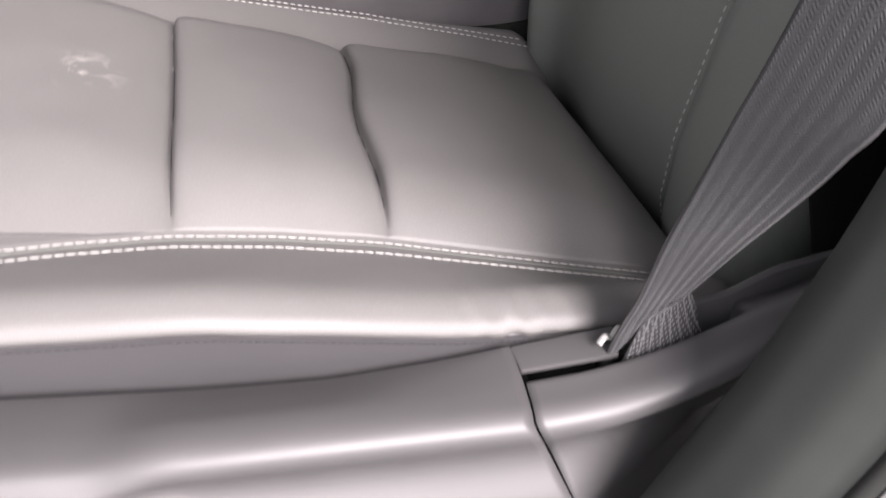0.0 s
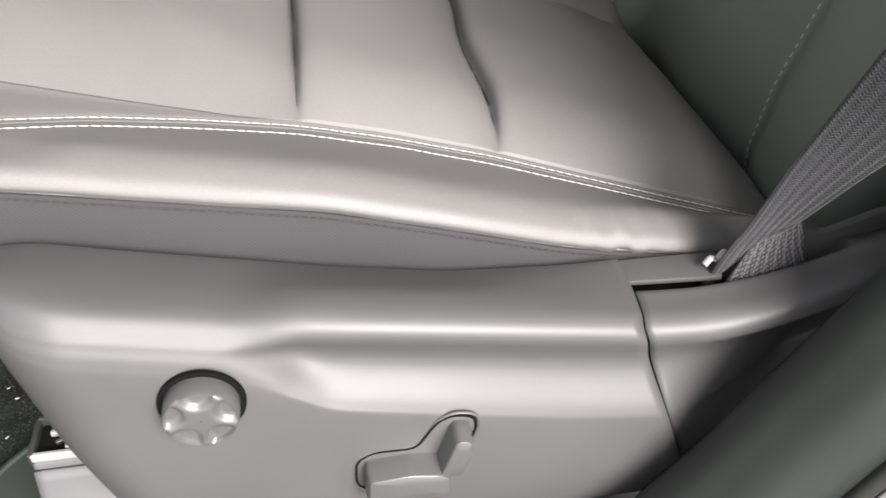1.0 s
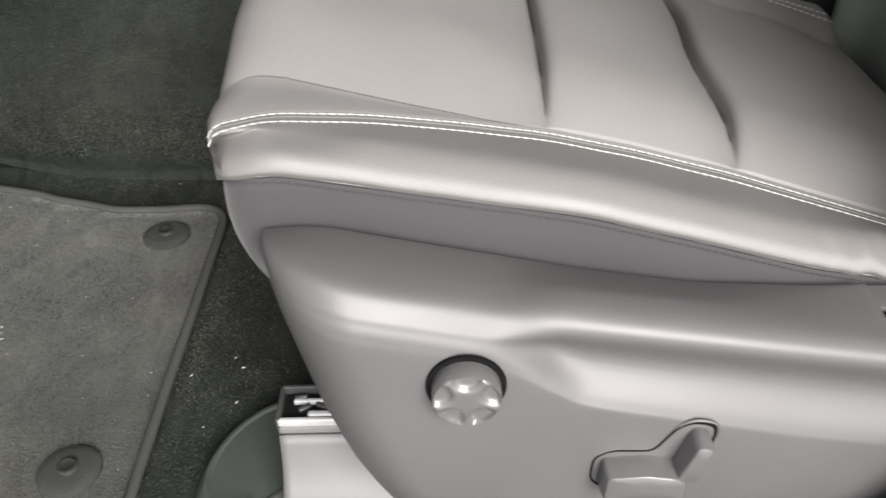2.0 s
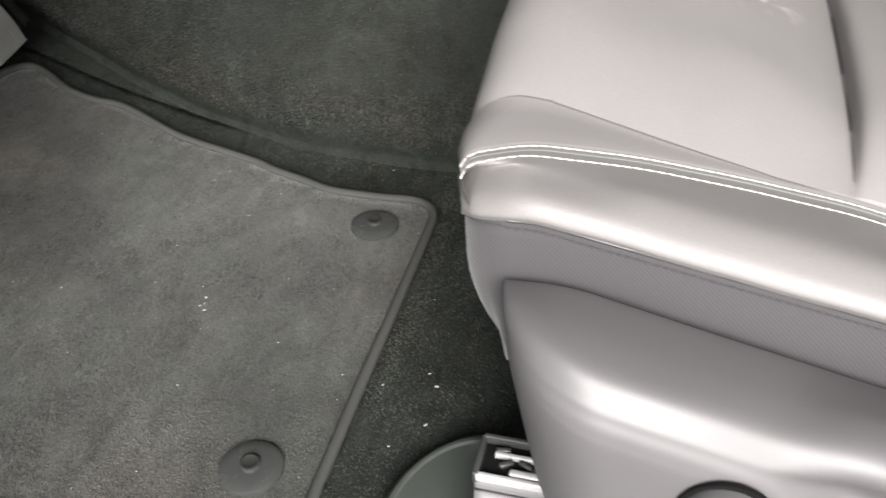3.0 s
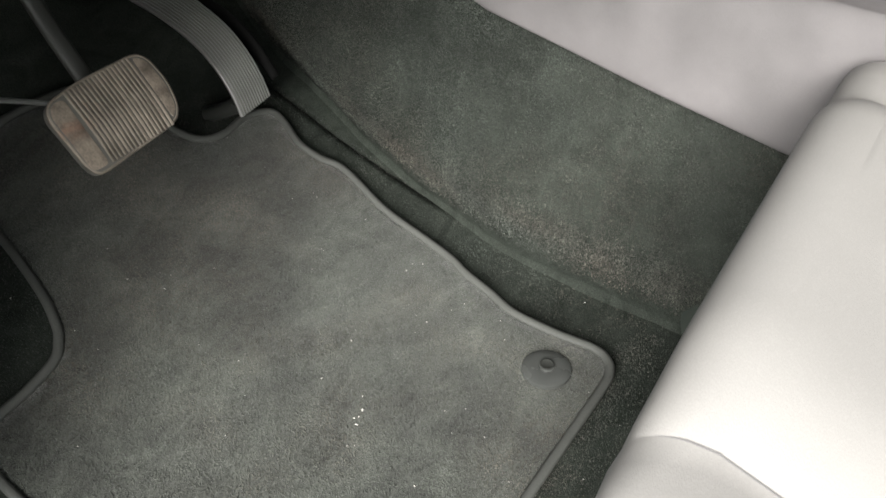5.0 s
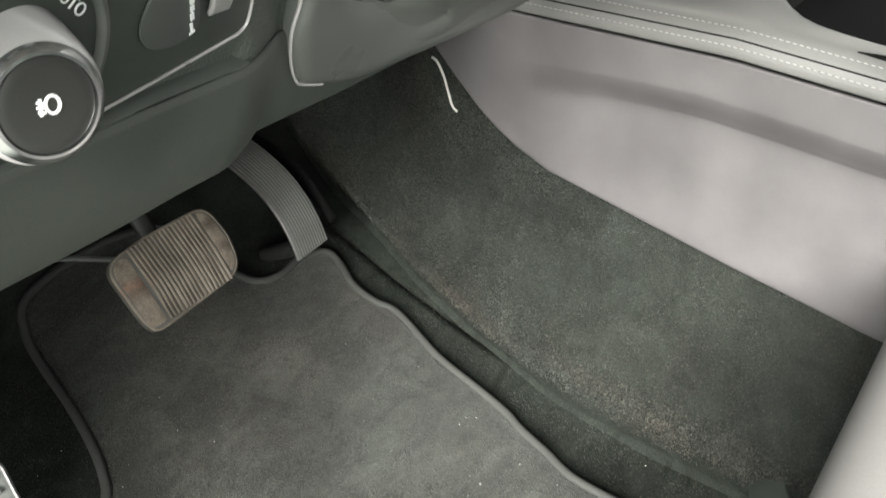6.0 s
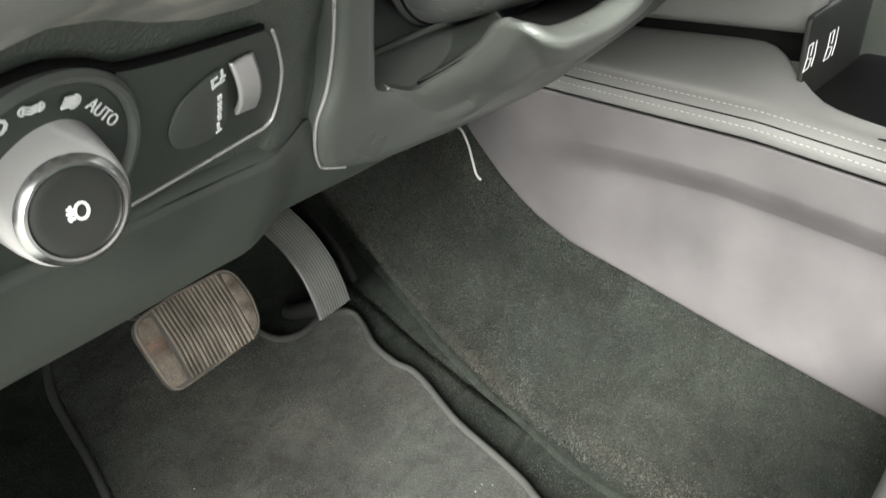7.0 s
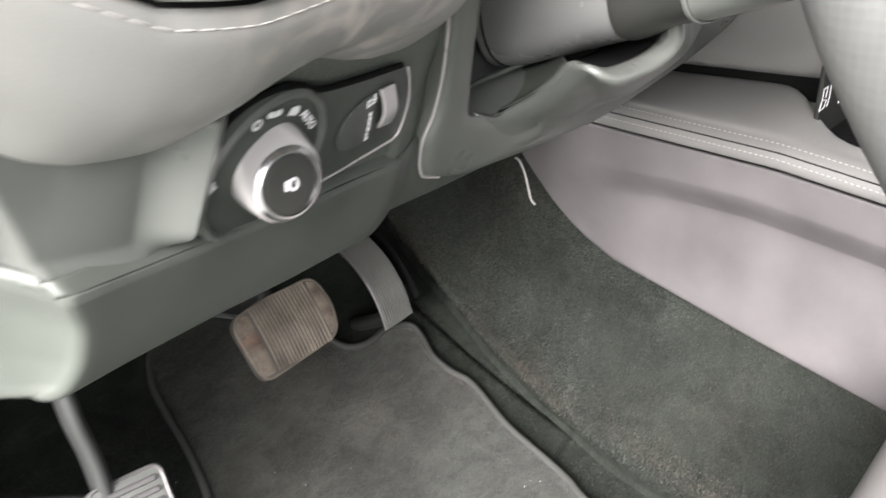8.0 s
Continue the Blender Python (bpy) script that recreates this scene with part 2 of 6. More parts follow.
MAT_FIBRE = fibre("mat_fibre", (0.046, 0.0510, 0.0432), 0.10, 9, 0.50, 0.60, 20)
CARPET_FIBRE = fibre("carpet_fibre", (0.0365, 0.0415, 0.0362), 0.38, 7, 0.35, 0.42, 14, 0.05)
BINDING = material("mat_binding", (0.052, 0.054, 0.050), 0.75, grain=700, grain_amt=0.3, bump=0.5, bump_dist=0.0006, spec=0.3)
CONSOLE = material("console_plastic", (0.111, 0.104, 0.1065), 0.55, grain=1500, grain_amt=0.17, bump=0.35, bump_dist=0.0004, blotch=16, blotch_amt=0.2, rough_var=0.05)
CONSOLE_LEATHER = material("console_leather", (0.165, 0.163, 0.158), 0.42, grain=900, grain_amt=0.06, bump=0.3, bump_dist=0.0003, tex="VORONOI", blotch=10, blotch_amt=0.06)
RUBBER = material("pedal_rubber", (0.150, 0.130, 0.108), 0.75, grain=500, grain_amt=0.2, bump=0.3, bump_dist=0.0004, blotch=35, blotch_amt=0.45, spec=0.3, stain=((-0.856, 0.543, 0.262), 0.052, (0.26, 0.115, 0.07), 0.85, 18))
DUSTY = material("dusty_rubber", (0.145, 0.122, 0.100), 0.85, grain=450, grain_amt=0.3, crisp=0.2, bump=0.3, bump_dist=0.0004, blotch=55, blotch_amt=0.55, spec=0.2, stain=((-0.856, 0.543, 0.262), 0.052, (0.26, 0.115, 0.07), 0.85, 18))
RUBBER_DARK = material("pedal_rubber_dark", (0.115, 0.12, 0.114), 0.5, grain=500, grain_amt=0.15, bump=0.25, bump_dist=0.0004, blotch=25, blotch_amt=0.2)
GROOVE = material("pedal_groove", (0.075, 0.072, 0.064), 0.6, grain=500, grain_amt=0.15, bump=0.2, bump_dist=0.0003, blotch=25, blotch_amt=0.2)
STEEL = material("zinc_steel", (0.075, 0.079, 0.077), 0.42, metal=0.5, grain=500, grain_amt=0.06, bump=0.1, blotch=20, blotch_amt=0.1)
ZINC = material("bright_zinc", (0.5, 0.5, 0.5), 0.35, metal=0.3, grain=500, grain_amt=0.06, bump=0.08, blotch=40, blotch_amt=0.1)
RAIL_GREY = material("rail_grey", (0.145, 0.143, 0.145), 0.45, grain=900, grain_amt=0.04, bump=0.08, blotch=15, blotch_amt=0.06)
WEBBING = woven("belt_webbing", (0.023, 0.024, 0.0265), 0.0021, 0.0023)
WHEEL_LEATHER = material("wheel_leather", (0.066, 0.068, 0.066), 0.5, grain=300, grain_amt=0.10, bump=0.25, bump_dist=0.0004, tex="VORONOI", blotch=20, blotch_amt=0.1)
for wheel_node in WHEEL_LEATHER.node_tree.nodes:
    if wheel_node.type == "TEX_VORONOI":
        wheel_node.inputs["Randomness"].default_value = 0.12
SHROUD = material("column_plastic", (0.135, 0.138, 0.136), 0.30, grain=1400, grain_amt=0.05, bump=0.12, bump_dist=0.0002, blotch=14, blotch_amt=0.06)
CRUMB = material("pale_crumbs", (0.5, 0.49, 0.46), 0.8, grain=900, bump=0.0)
HEADLINER = material("plain_trim", (0.35, 0.35, 0.34), 0.9, grain=500, bump=0.1)
GROUND = material("ground", (0.30, 0.31, 0.28), 0.9, grain=60, grain_amt=0.2, bump=0.2, bump_dist=0.002, blotch=1.2, blotch_amt=0.2)

# ---- mesh helpers ----
WORLD_OF = {}


def thing(name, base, label, category, group="", kind=""):
    e = new(name)
    e.empty_display_size = 0.02
    e.location = base
    WORLD_OF[e] = Matrix.Translation(base)
    return tagged(e, label, category, group, kind)


def adopt(ob, parent, label=""):
    WORLD_OF[ob] = Matrix.Identity(4)
    if parent is not None:
        ob.parent = parent
        ob.matrix_parent_inverse = WORLD_OF[parent].inverted()
    if label:
        tagged(ob, label)
    return ob


def mesh(name, verts, faces, mat, parent=None, label="", smooth=True, angle=40.0):
    me = bpy.data.meshes.new(name)
    me.from_pydata([tuple(float(c) for c in v) for v in verts], [], faces)
    me.validate()
    bm = bmesh.new()
    bm.from_mesh(me)
    bmesh.ops.recalc_face_normals(bm, faces=bm.faces)
    bm.to_mesh(me)
    bm.free()
    me.materials.append(mat)
    if smooth:
        for p in me.polygons:
            p.use_smooth = True
        me.set_sharp_from_angle(angle=radians(angle))
    return adopt(new(name, me), parent, label)


def part(name, bm, mat, parent=None, label="", angle=40.0):
    me = bpy.data.meshes.new(name)
    bmesh.ops.recalc_face_normals(bm, faces=bm.faces)
    bm.to_mesh(me)
    bm.free()
    me.materials.append(mat)
    for p in me.polygons:
        p.use_smooth = True
    me.set_sharp_from_angle(angle=radians(angle))
    return adopt(new(name, me), parent, label)


def grid(name, pts, mat, parent=None, label="", thick=0.0, wrap_u=False, wrap_v=False, angle=50.0, offset=-1.0):
    """A sheet through an array of points [nu][nv][3]."""
    pts = np.asarray(pts, float)
    nu, nv = pts.shape[:2]
    faces = []
    for i in range(nu if wrap_u else nu - 1):
        for j in range(nv if wrap_v else nv - 1):
            a, b = i * nv + j, i * nv + (j + 1) % nv
            c, d = ((i + 1) % nu) * nv + (j + 1) % nv, ((i + 1) % nu) * nv + j
            faces.append((a, b, c, d))
    ob = mesh(name, pts.reshape(-1, 3), faces, mat, parent, label, True, angle)
    if thick:
        s = ob.modifiers.new("thickness", "SOLIDIFY")
        s.thickness, s.offset = thick, offset
    return ob


def spline(pts, n):
    """A smooth curve through points, resampled to n points."""
    p = np.asarray(pts, float)
    q = np.vstack([2 * p[0] - p[1], p, 2 * p[-1] - p[-2]])
    out = []
    for t in np.linspace(0, len(p) - 1, n):
        i = min(int(t), len(p) - 2)
        f = t - i
        a, b, c, d = q[i], q[i + 1], q[i + 2], q[i + 3]
        out.append(0.5 * (2 * b + (c - a) * f + (2 * a - 5 * b + 4 * c - d) * f * f + (3 * b - a - 3 * c + d) * f ** 3))
    return np.array(out)


def even(pts, step):
    """Resample a polyline at an even spacing."""
    p = np.asarray(pts, float)
    s = np.concatenate([[0], np.cumsum(np.linalg.norm(np.diff(p, axis=0), axis=1))])
    n = max(2, int(s[-1] / step) + 1)
    t = np.linspace(0, s[-1], n)
    return np.stack([np.interp(t, s, p[:, k]) for k in range(3)], 1)


def frames_along(p, closed=False):
    p = np.asarray(p, float)
    t = np.roll(p, -1, 0) - np.roll(p, 1, 0) if closed else np.gradient(p, axis=0)
    t /= np.linalg.norm(t, axis=1)[:, None] + 1e-12
    up = np.array((0, 0, 1.0)) if abs(t[0][2]) < 0.9 else np.array((0, 1.0, 0))
    n = np.cross(up, t[0])
    n /= np.linalg.norm(n)
    ns = []
    for k in t:
        n = n - k * (n @ k)
        n /= np.linalg.norm(n) + 1e-12
        ns.append(n)
    ns = np.array(ns)
    return t, ns, np.cross(t, ns)


def tube(name, pts, r, mat, parent=None, label="", n=10, closed=False, flat=1.0, caps=True):
    p = np.asarray(pts, float)
    rr = np.full(len(p), r, float) if np.isscalar(r) else np.asarray(r, float)
    t, a, b = frames_along(p, closed)
    ang = np.linspace(0, 2 * math.pi, n, endpoint=False)
    v = p[:, None] + rr[:, None, None] * (np.cos(ang)[None, :, None] * a[:, None] + flat * np.sin(ang)[None, :, None] * b[:, None])
    verts = v.reshape(-1, 3).tolist()
    m = len(p)
    faces = []
    for i in range(m if closed else m - 1):
        for j in range(n):
            k = (i + 1) % m
            faces.append((i * n + j, i * n + (j + 1) % n, k * n + (j + 1) % n, k * n + j))
    if caps and not closed:
        faces.append(tuple(range(n)))
        faces.append(tuple(range((m - 1) * n, m * n)))
    return mesh(name, verts, faces, mat, parent, label, True, 60)


def axes(o, x, y):
    """A pose from an origin, an x axis and a rough y axis."""
    x = Vector(x).normalized()
    z = x.cross(Vector(y)).normalized()
    y = z.cross(x)
    m = Matrix((x, y, z)).transposed().to_4x4()
    m.translation = Vector(o)
    return m


def prism(name, poly, depth, m, mat, parent=None, label="", bevel=0.0015, seg=2, z0=0.0):
    """A plate: an outline in the plane of m, as thick as depth, with bevelled rims."""
    bm = bmesh.new()
    vs = [bm.verts.new((a, b, z0)) for a, b in poly]
    f = bm.faces.new(vs)
    ext = bmesh.ops.extrude_face_region(bm, geom=[f])
    bmesh.ops.translate(bm, vec=(0, 0, depth), verts=[g for g in ext["geom"] if isinstance(g, bmesh.types.BMVert)])
    if bevel:
        es = [e for e in bm.edges if abs(e.verts[0].co.z - e.verts[1].co.z) < 1e-7]
        bmesh.ops.bevel(bm, geom=es, offset=bevel, segments=seg, profile=0.5, affect="EDGES", clamp_overlap=True)
    bmesh.ops.transform(bm, matrix=m, verts=bm.verts)
    return part(name, bm, mat, parent, label)


def rbox(name, size, m, mat, parent=None, label="", bevel=0.003, seg=3):
    bm = bmesh.new()
    bmesh.ops.create_cube(bm, size=1.0)
    bmesh.ops.scale(bm, vec=size, verts=bm.verts)
    bmesh.ops.bevel(bm, geom=list(bm.edges), offset=bevel, segments=seg, profile=0.5, affect="EDGES", clamp_overlap=True)
    bmesh.ops.transform(bm, matrix=m, verts=bm.verts)
    return part(name, bm, mat, parent, label)


def lathe(name, prof, m, mat, parent=None, label="", n=48, squash=1.0, angle=35.0):
    """A turned body: prof is a list of (radius, height) along the z axis of m."""
    verts, faces = [], []
    for r, h in prof:
        for k in range(n):
            a = 2 * math.pi * k / n
            verts.append(m @ Vector((r * math.cos(a), squash * r * math.sin(a), h)))
    for i in range(len(prof) - 1):
        for k in range(n):
            faces.append((i * n + k, i * n + (k + 1) % n, (i + 1) * n + (k + 1) % n, (i + 1) * n + k))
    faces.append(tuple(range(n)))
    faces.append(tuple(range((len(prof) - 1) * n, len(prof) * n)))
    return mesh(name, verts, faces, mat, parent, label, True, angle)


def stitches(name, rows, mat, parent=None, label="", long=0.0052, gap=0.0022, r=0.0009):
    """A row of thread stitches, or several, each a small spindle."""
    verts, faces = [], []
    for pts in rows if np.ndim(rows[0]) == 2 else [rows]:
        stitch_row(verts, faces, pts, long, gap, r)
    return mesh(name, verts, faces, mat, parent, label, True, 70)


def stitch_row(verts, faces, pts, long, gap, r):
    p = even(pts, 0.0006)
    step = max(1, round((long + gap) / 0.0006))
    half = max(1, round(long / 0.0006 / 2))
    for c in range(half, len(p) - half, step):
        a, b = p[c - half], p[c + half]
        t = (b - a) / (np.linalg.norm(b - a) + 1e-9)
        up = np.array((0.0, -0.3, 1.0))
        s = np.cross(t, up)
        s /= np.linalg.norm(s) + 1e-9
        u = np.cross(s, t)
        k = len(verts)
        for f, w in ((0.0, 0.45), (0.25, 1.0), (0.75, 1.0), (1.0, 0.45)):
            o = a + (b - a) * f + s * r * 0.35 * (f - 0.5)
            for g in range(5):
                an = 2 * math.pi * g / 5
                verts.append(o + r * w * (math.cos(an) * s + 0.8 * math.sin(an) * u))
        for i in range(3):
            for g in range(5):
                faces.append((k + i * 5 + g, k + i * 5 + (g + 1) % 5, k + (i + 1) * 5 + (g + 1) % 5, k + (i + 1) * 5 + g))
        faces.append(tuple(k + g for g in range(5)))
        faces.append(tuple(k + 15 + g for g in range(5)))


def rounded(poly, r, n=5):
    """Round the corners of an outline."""
    out = []
    m = len(poly)
    for i in range(m):
        p, a, b = Vector(poly[i]), Vector(poly[i - 1]), Vector(poly[(i + 1) % m])
        ra = min(r, (a - p).length * 0.45)
        rb = min(r, (b - p).length * 0.45)
        s, e = p + (a - p).normalized() * ra, p + (b - p).normalized() * rb
        for k in range(n + 1):
            f = k / n
            q = s * (1 - f) ** 2 + p * 2 * f * (1 - f) + e * f * f
            out.append((q.x, q.y))
    return out


def lettering(name, words, m, size, mat, parent, depth=0.0002):
    cu = bpy.data.curves.new(name, "FONT")
    cu.body, cu.size, cu.extrude = words, size, depth
    cu.align_x, cu.align_y = "CENTER", "CENTER"
    cu.resolution_u = 3
    tmp = bpy.data.objects.new(name, cu)
    me = bpy.data.meshes.new_from_object(tmp)
    me.transform(m)
    bpy.data.objects.remove(tmp)
    me.materials.clear()
    me.materials.append(mat)
    return adopt(new(name, me), parent)

# ---- structure: floor, tunnel, sill, shell ----


def soft_ramp(d, w):
    return 0.5 * (d + np.sqrt(d * d + w * w))


def floor_z(x):
    """Height of the footwell: level, then rising to the toe board."""
    x = np.asarray(x, float)
    return 0.31 * soft_ramp(-0.66 - x, 0.05) + 0.75 * soft_ramp(-1.0 - x, 0.06) - 0.0035


def bump_noise(x, y, s, k=0.0):
    return noise.noise(Vector((x * s, y * s, k)))


xs = np.linspace(-1.35, 1.5, 150)
yy = np.linspace(0.10, 0.92, 60)
pts = [[(x, y, float(floor_z(x)) - 0.004 + 0.003 * bump_noise(x, y, 9) + 0.0012 * bump_noise(x, y, 40, 3)
         + 0.07 * max(0.0, (0.26 - y) / 0.16) ** 2) for y in yy] for x in xs]
tagged(grid("floor", pts, CARPET, thick=0.01), "dark grey loop pile carpet of a car footwell", "floor", kind="structure")

X_T = (-1.35, -1.1, -0.92, -0.80, -0.65, -0.6, -0.5, -0.35, 1.5)
Y_BASE = (0.96, 0.945, 0.925, 0.897, 0.870, 0.858, 0.836, 0.832, 0.832)


def tunnel_profile(x):
    yb = float(np.interp(x, X_T, Y_BASE))
    yt = max(0.905, yb + 0.02)
    h = float(floor_z(x))
    ez = float(np.interp(x, (-0.95, -0.65, -0.5, -0.35), (0.080, 0.090, 0.112, 0.116)))
    up_y = lambda z: yb + 0.010 + (max(yt + 0.002, yb + 0.054) - yb - 0.010) * float(np.interp(z, (ez - 0.085, ez, 0.165, 0.215, 0.26, 0.6), (-0.45, 0.0, 0.42, 0.76, 0.98, 1.1)))
    low_y = lambda z: yb + 0.050 - 0.040 * z / ez
    out2 = [(yb - 0.02, h - 0.012), (yb + 0.044, h - 0.006)]
    for z in np.linspace(0.004, max(0.45 - h, 0.35), 70):
        a, b = up_y(z), low_y(z)
        out2.append((0.5 * (a + b + math.sqrt((a - b) ** 2 + 0.008 ** 2)), h + z))
    return np.array(out2)


pts = []
for x in np.linspace(-1.3, 0.9, 200):
    prof = tunnel_profile(x)
    pts.append([(x, y + 0.0014 + 0.0025 * bump_noise(x, z, 12, 5), z - 0.0004) for y, z in prof])
tagged(grid("tunnel_carpet", pts, CARPET, thick=0.008, offset=1.0), "dark grey carpet lining of the transmission tunnel", "carpet", kind="structure")

tagged(rbox("toe_board", (0.02, 0.9, 0.9), pose(-1.36, 0.55, 0.55), CARPET, bevel=0.004), "dark carpeted bulkhead behind the pedals", "wall", kind="structure")
tagged(rbox("door_sill", (2.6, 0.12, 0.13), pose(0.25, 0.045, -0.005), PLASTIC, bevel=0.02), "dark plastic door sill trim", "sill", kind="structure")
tagged(rbox("kick_panel", (0.76, 0.02, 0.95), pose(-0.98, 0.105, 0.50), PLASTIC, bevel=0.006), "dark plastic kick panel beside the footwell", "wall", kind="structure")
tagged(rbox("cowl", (0.76, 1.56, 0.03), pose(-0.985, 0.88, 0.675), BLACK, bevel=0.006), "black carrier panel above the footwell", "panel", kind="structure")
tagged(rbox("roof", (2.9, 1.5, 0.04), pose(0.95, 0.92, 1.22), HEADLINER, bevel=0.015), "plain pale headliner of the car roof", "ceiling", kind="structure")
tagged(rbox("wall_far", (2.9, 0.04, 0.75), pose(0.3, 1.68, 0.33), PLASTIC, bevel=0.01), "plain dark far door panel", "wall", kind="structure")
tagged(rbox("wall_rear", (0.04, 1.6, 1.2), pose(1.52, 0.88, 0.60), PLASTIC, bevel=0.01), "plain dark rear cabin wall", "wall", kind="structure")
# out of view: door panel and pillar added to hold light off the seat's rear
tagged(rbox("rear_door_blocker", (1.14, 0.05, 0.83), pose(1.01, 0.065, 0.365), PLASTIC, bevel=0.02), "unseen dark rear door panel added to block light", "door", kind="structure")
tagged(rbox("door_pillar", (0.09, 0.05, 0.44), pose(0.485, 0.065, 1.0), PLASTIC, bevel=0.015), "unseen dark pillar added above it to block light", "pillar", kind="structure")
tagged(rbox("floor_far", (2.9, 0.80, 0.02), pose(0.1, 1.27, -0.02), CARPET, bevel=0.004), "dark carpet of the passenger footwell", "floor", kind="structure")
tagged(rbox("underbody", (2.7, 1.56, 0.44), pose(0.05, 0.88, -0.265), BLACK, bevel=0.03), "plain dark underbody of the car on the ground", "car body", kind="structure")
bm = bmesh.new()
bmesh.ops.create_grid(bm, x_segments=4, y_segments=4, size=60)
bmesh.ops.translate(bm, vec=(0, 0, -0.50), verts=bm.verts)
tagged(part("ground", bm, GROUND), "pale grey paved ground outside the car", "ground", kind="structure")

# ---- floor mat ----
mat_thing = thing("floor_mat", (-0.6, 0.6, 0.0), "dusty charcoal carpet floor mat with a bound edge", "floor mat")
MAT_OUT = [(-0.3205, 0.40), (-0.322, 0.527), (-0.3225, 0.66), (-0.3225, 0.735), (-0.325, 0.766), (-0.336, 0.783), (-0.357, 0.790), (-0.40, 0.786), (-0.455, 0.788), (-0.495, 0.802), (-0.54, 0.816), (-0.57, 0.8285),
           (-0.624, 0.841), (-0.69, 0.850), (-0.7476, 0.864), (-0.776, 0.8665), (-0.800, 0.858), (-0.836, 0.858), (-0.873, 0.8725), (-0.897, 0.872), (-0.909, 0.837), (-0.904, 0.796), (-0.913, 0.764),
           (-0.9387, 0.749), (-0.99, 0.737), (-1.03, 0.71), (-1.04, 0.62), (-1.03, 0.53), (-1.0, 0.502), (-0.9566, 0.4924), (-0.907, 0.485), (-0.851, 0.472), (-0.815, 0.4575), (-0.800, 0.447),
           (-0.786, 0.430), (-0.777, 0.392), (-0.772, 0.350), (-0.758, 0.325), (-0.72, 0.317), (-0.60, 0.316), (-0.45, 0.316), (-0.36, 0.318), (-0.330, 0.333), (-0.3205, 0.36)]
mat_loop = spline([(a, b, 0) for a, b in MAT_OUT + [MAT_OUT[0]]], 260)[:-1]


def mat_z(x, y):
    return float(floor_z(x)) + 0.0085 + 0.0022 * bump_noise(x, y, 6, 2) + 0.003 * max(0, bump_noise(x, y, 11, 7)) * (1 if x < -0.5 else 0.4)


bm = bmesh.new()
rim = [bm.verts.new((a, b, 0)) for a, b, _ in mat_loop]
bm.faces.new(rim)
for k in np.arange(-1.06, -0.32, 0.02):
    bmesh.ops.bisect_plane(bm, geom=bm.verts[:] + bm.edges[:] + bm.faces[:], plane_co=(k, 0, 0), plane_no=(1, 0, 0))
for k in np.arange(0.33, 0.90, 0.02):
    bmesh.ops.bisect_plane(bm, geom=bm.verts[:] + bm.edges[:] + bm.faces[:], plane_co=(0, k, 0), plane_no=(0, 1, 0))
for v in bm.verts:
    v.co.z = mat_z(v.co.x, v.co.y)
pile = part("carpet_sheet", bm, MAT, mat_thing, "dusty charcoal cut pile", angle=70)
sol = pile.modifiers.new("thickness", "SOLIDIFY")
sol.thickness, sol.offset = 0.006, 1
edge = [(a, b, mat_z(a, b) + 0.0015) for a, b, _ in mat_loop]
tube("binding", edge, 0.0054, BINDING, mat_thing, "charcoal bound edge", n=8, closed=True, flat=0.8)


def inside(x, y, loop):
    """Whether points lie within an outline."""
    c = np.zeros(len(x), bool)
    j = len(loop) - 1
    for i in range(len(loop)):
        xi, yi, xj, yj = loop[i][0], loop[i][1], loop[j][0], loop[j][1]
        if yi != yj:
            c ^= ((yi > y) != (yj > y)) & (x < (xj - xi) * (y - yi) / (yj - yi) + xi)
        j = i
    return c


def tuft_mesh(name, base, normal, tall, wide, mat, parent, label, seed):
    """Short leaning fibres standing on a carpet: one small blade each."""
    rg = np.random.default_rng(seed)
    n = len(base)
    lean = rg.normal(0, 0.55, (n, 3))
    tip = normal + lean - normal * np.sum(lean * normal, 1)[:, None]
    tip /= np.linalg.norm(tip, axis=1)[:, None]
    a = rg.normal(0, 1, (n, 3))
    s = np.cross(tip, a)
    s /= np.linalg.norm(s, axis=1)[:, None]
    h = tall * rg.uniform(0.6, 1.25, (n, 1))
    w = wide * rg.uniform(0.7, 1.3, (n, 1))
    b = base - normal * 0.0004
    v = np.stack([b - s * w, b + s * w, b + tip * h + s * w * 0.5, b + tip * h - s * w * 0.5], 1).reshape(-1, 3)
    me = bpy.data.meshes.new(name)
    me.vertices.add(4 * n)
    me.vertices.foreach_set("co", v.astype(np.float32).ravel())
    me.loops.add(4 * n)
    me.loops.foreach_set("vertex_index", np.arange(4 * n, dtype=np.int32))
    me.polygons.add(n)
    me.polygons.foreach_set("loop_start", np.arange(0, 4 * n, 4, dtype=np.int32))
    me.update()
    me.validate()
    me.materials.append(mat)
    ob = adopt(new(name, me), parent, label)
    return tagged(ob, kind="stuff")


rg = np.random.default_rng(11)
tx, ty = rg.uniform(-1.07, -0.32, 270000), rg.uniform(0.316, 0.90, 270000)
keep = inside(tx, ty, mat_loop) & (np.hypot(tx + 0.383, ty - 0.733) > 0.028) & (np.hypot(tx + 0.379, ty - 0.396) > 0.028)
tx, ty = tx[keep], ty[keep]
tz = np.array([mat_z(a, b) for a, b in zip(tx, ty)])
slope = np.where(tx < -0.68, 0.30, 0.0)
nrm = np.stack([slope, np.zeros_like(tx), np.ones_like(tx)], 1)
nrm /= np.linalg.norm(nrm, axis=1)[:, None]
tuft_mesh("cut_pile", np.stack([tx, ty, tz], 1), nrm, 0.0021, 0.00044, MAT_FIBRE, mat_thing, "dusty charcoal cut pile", 3)


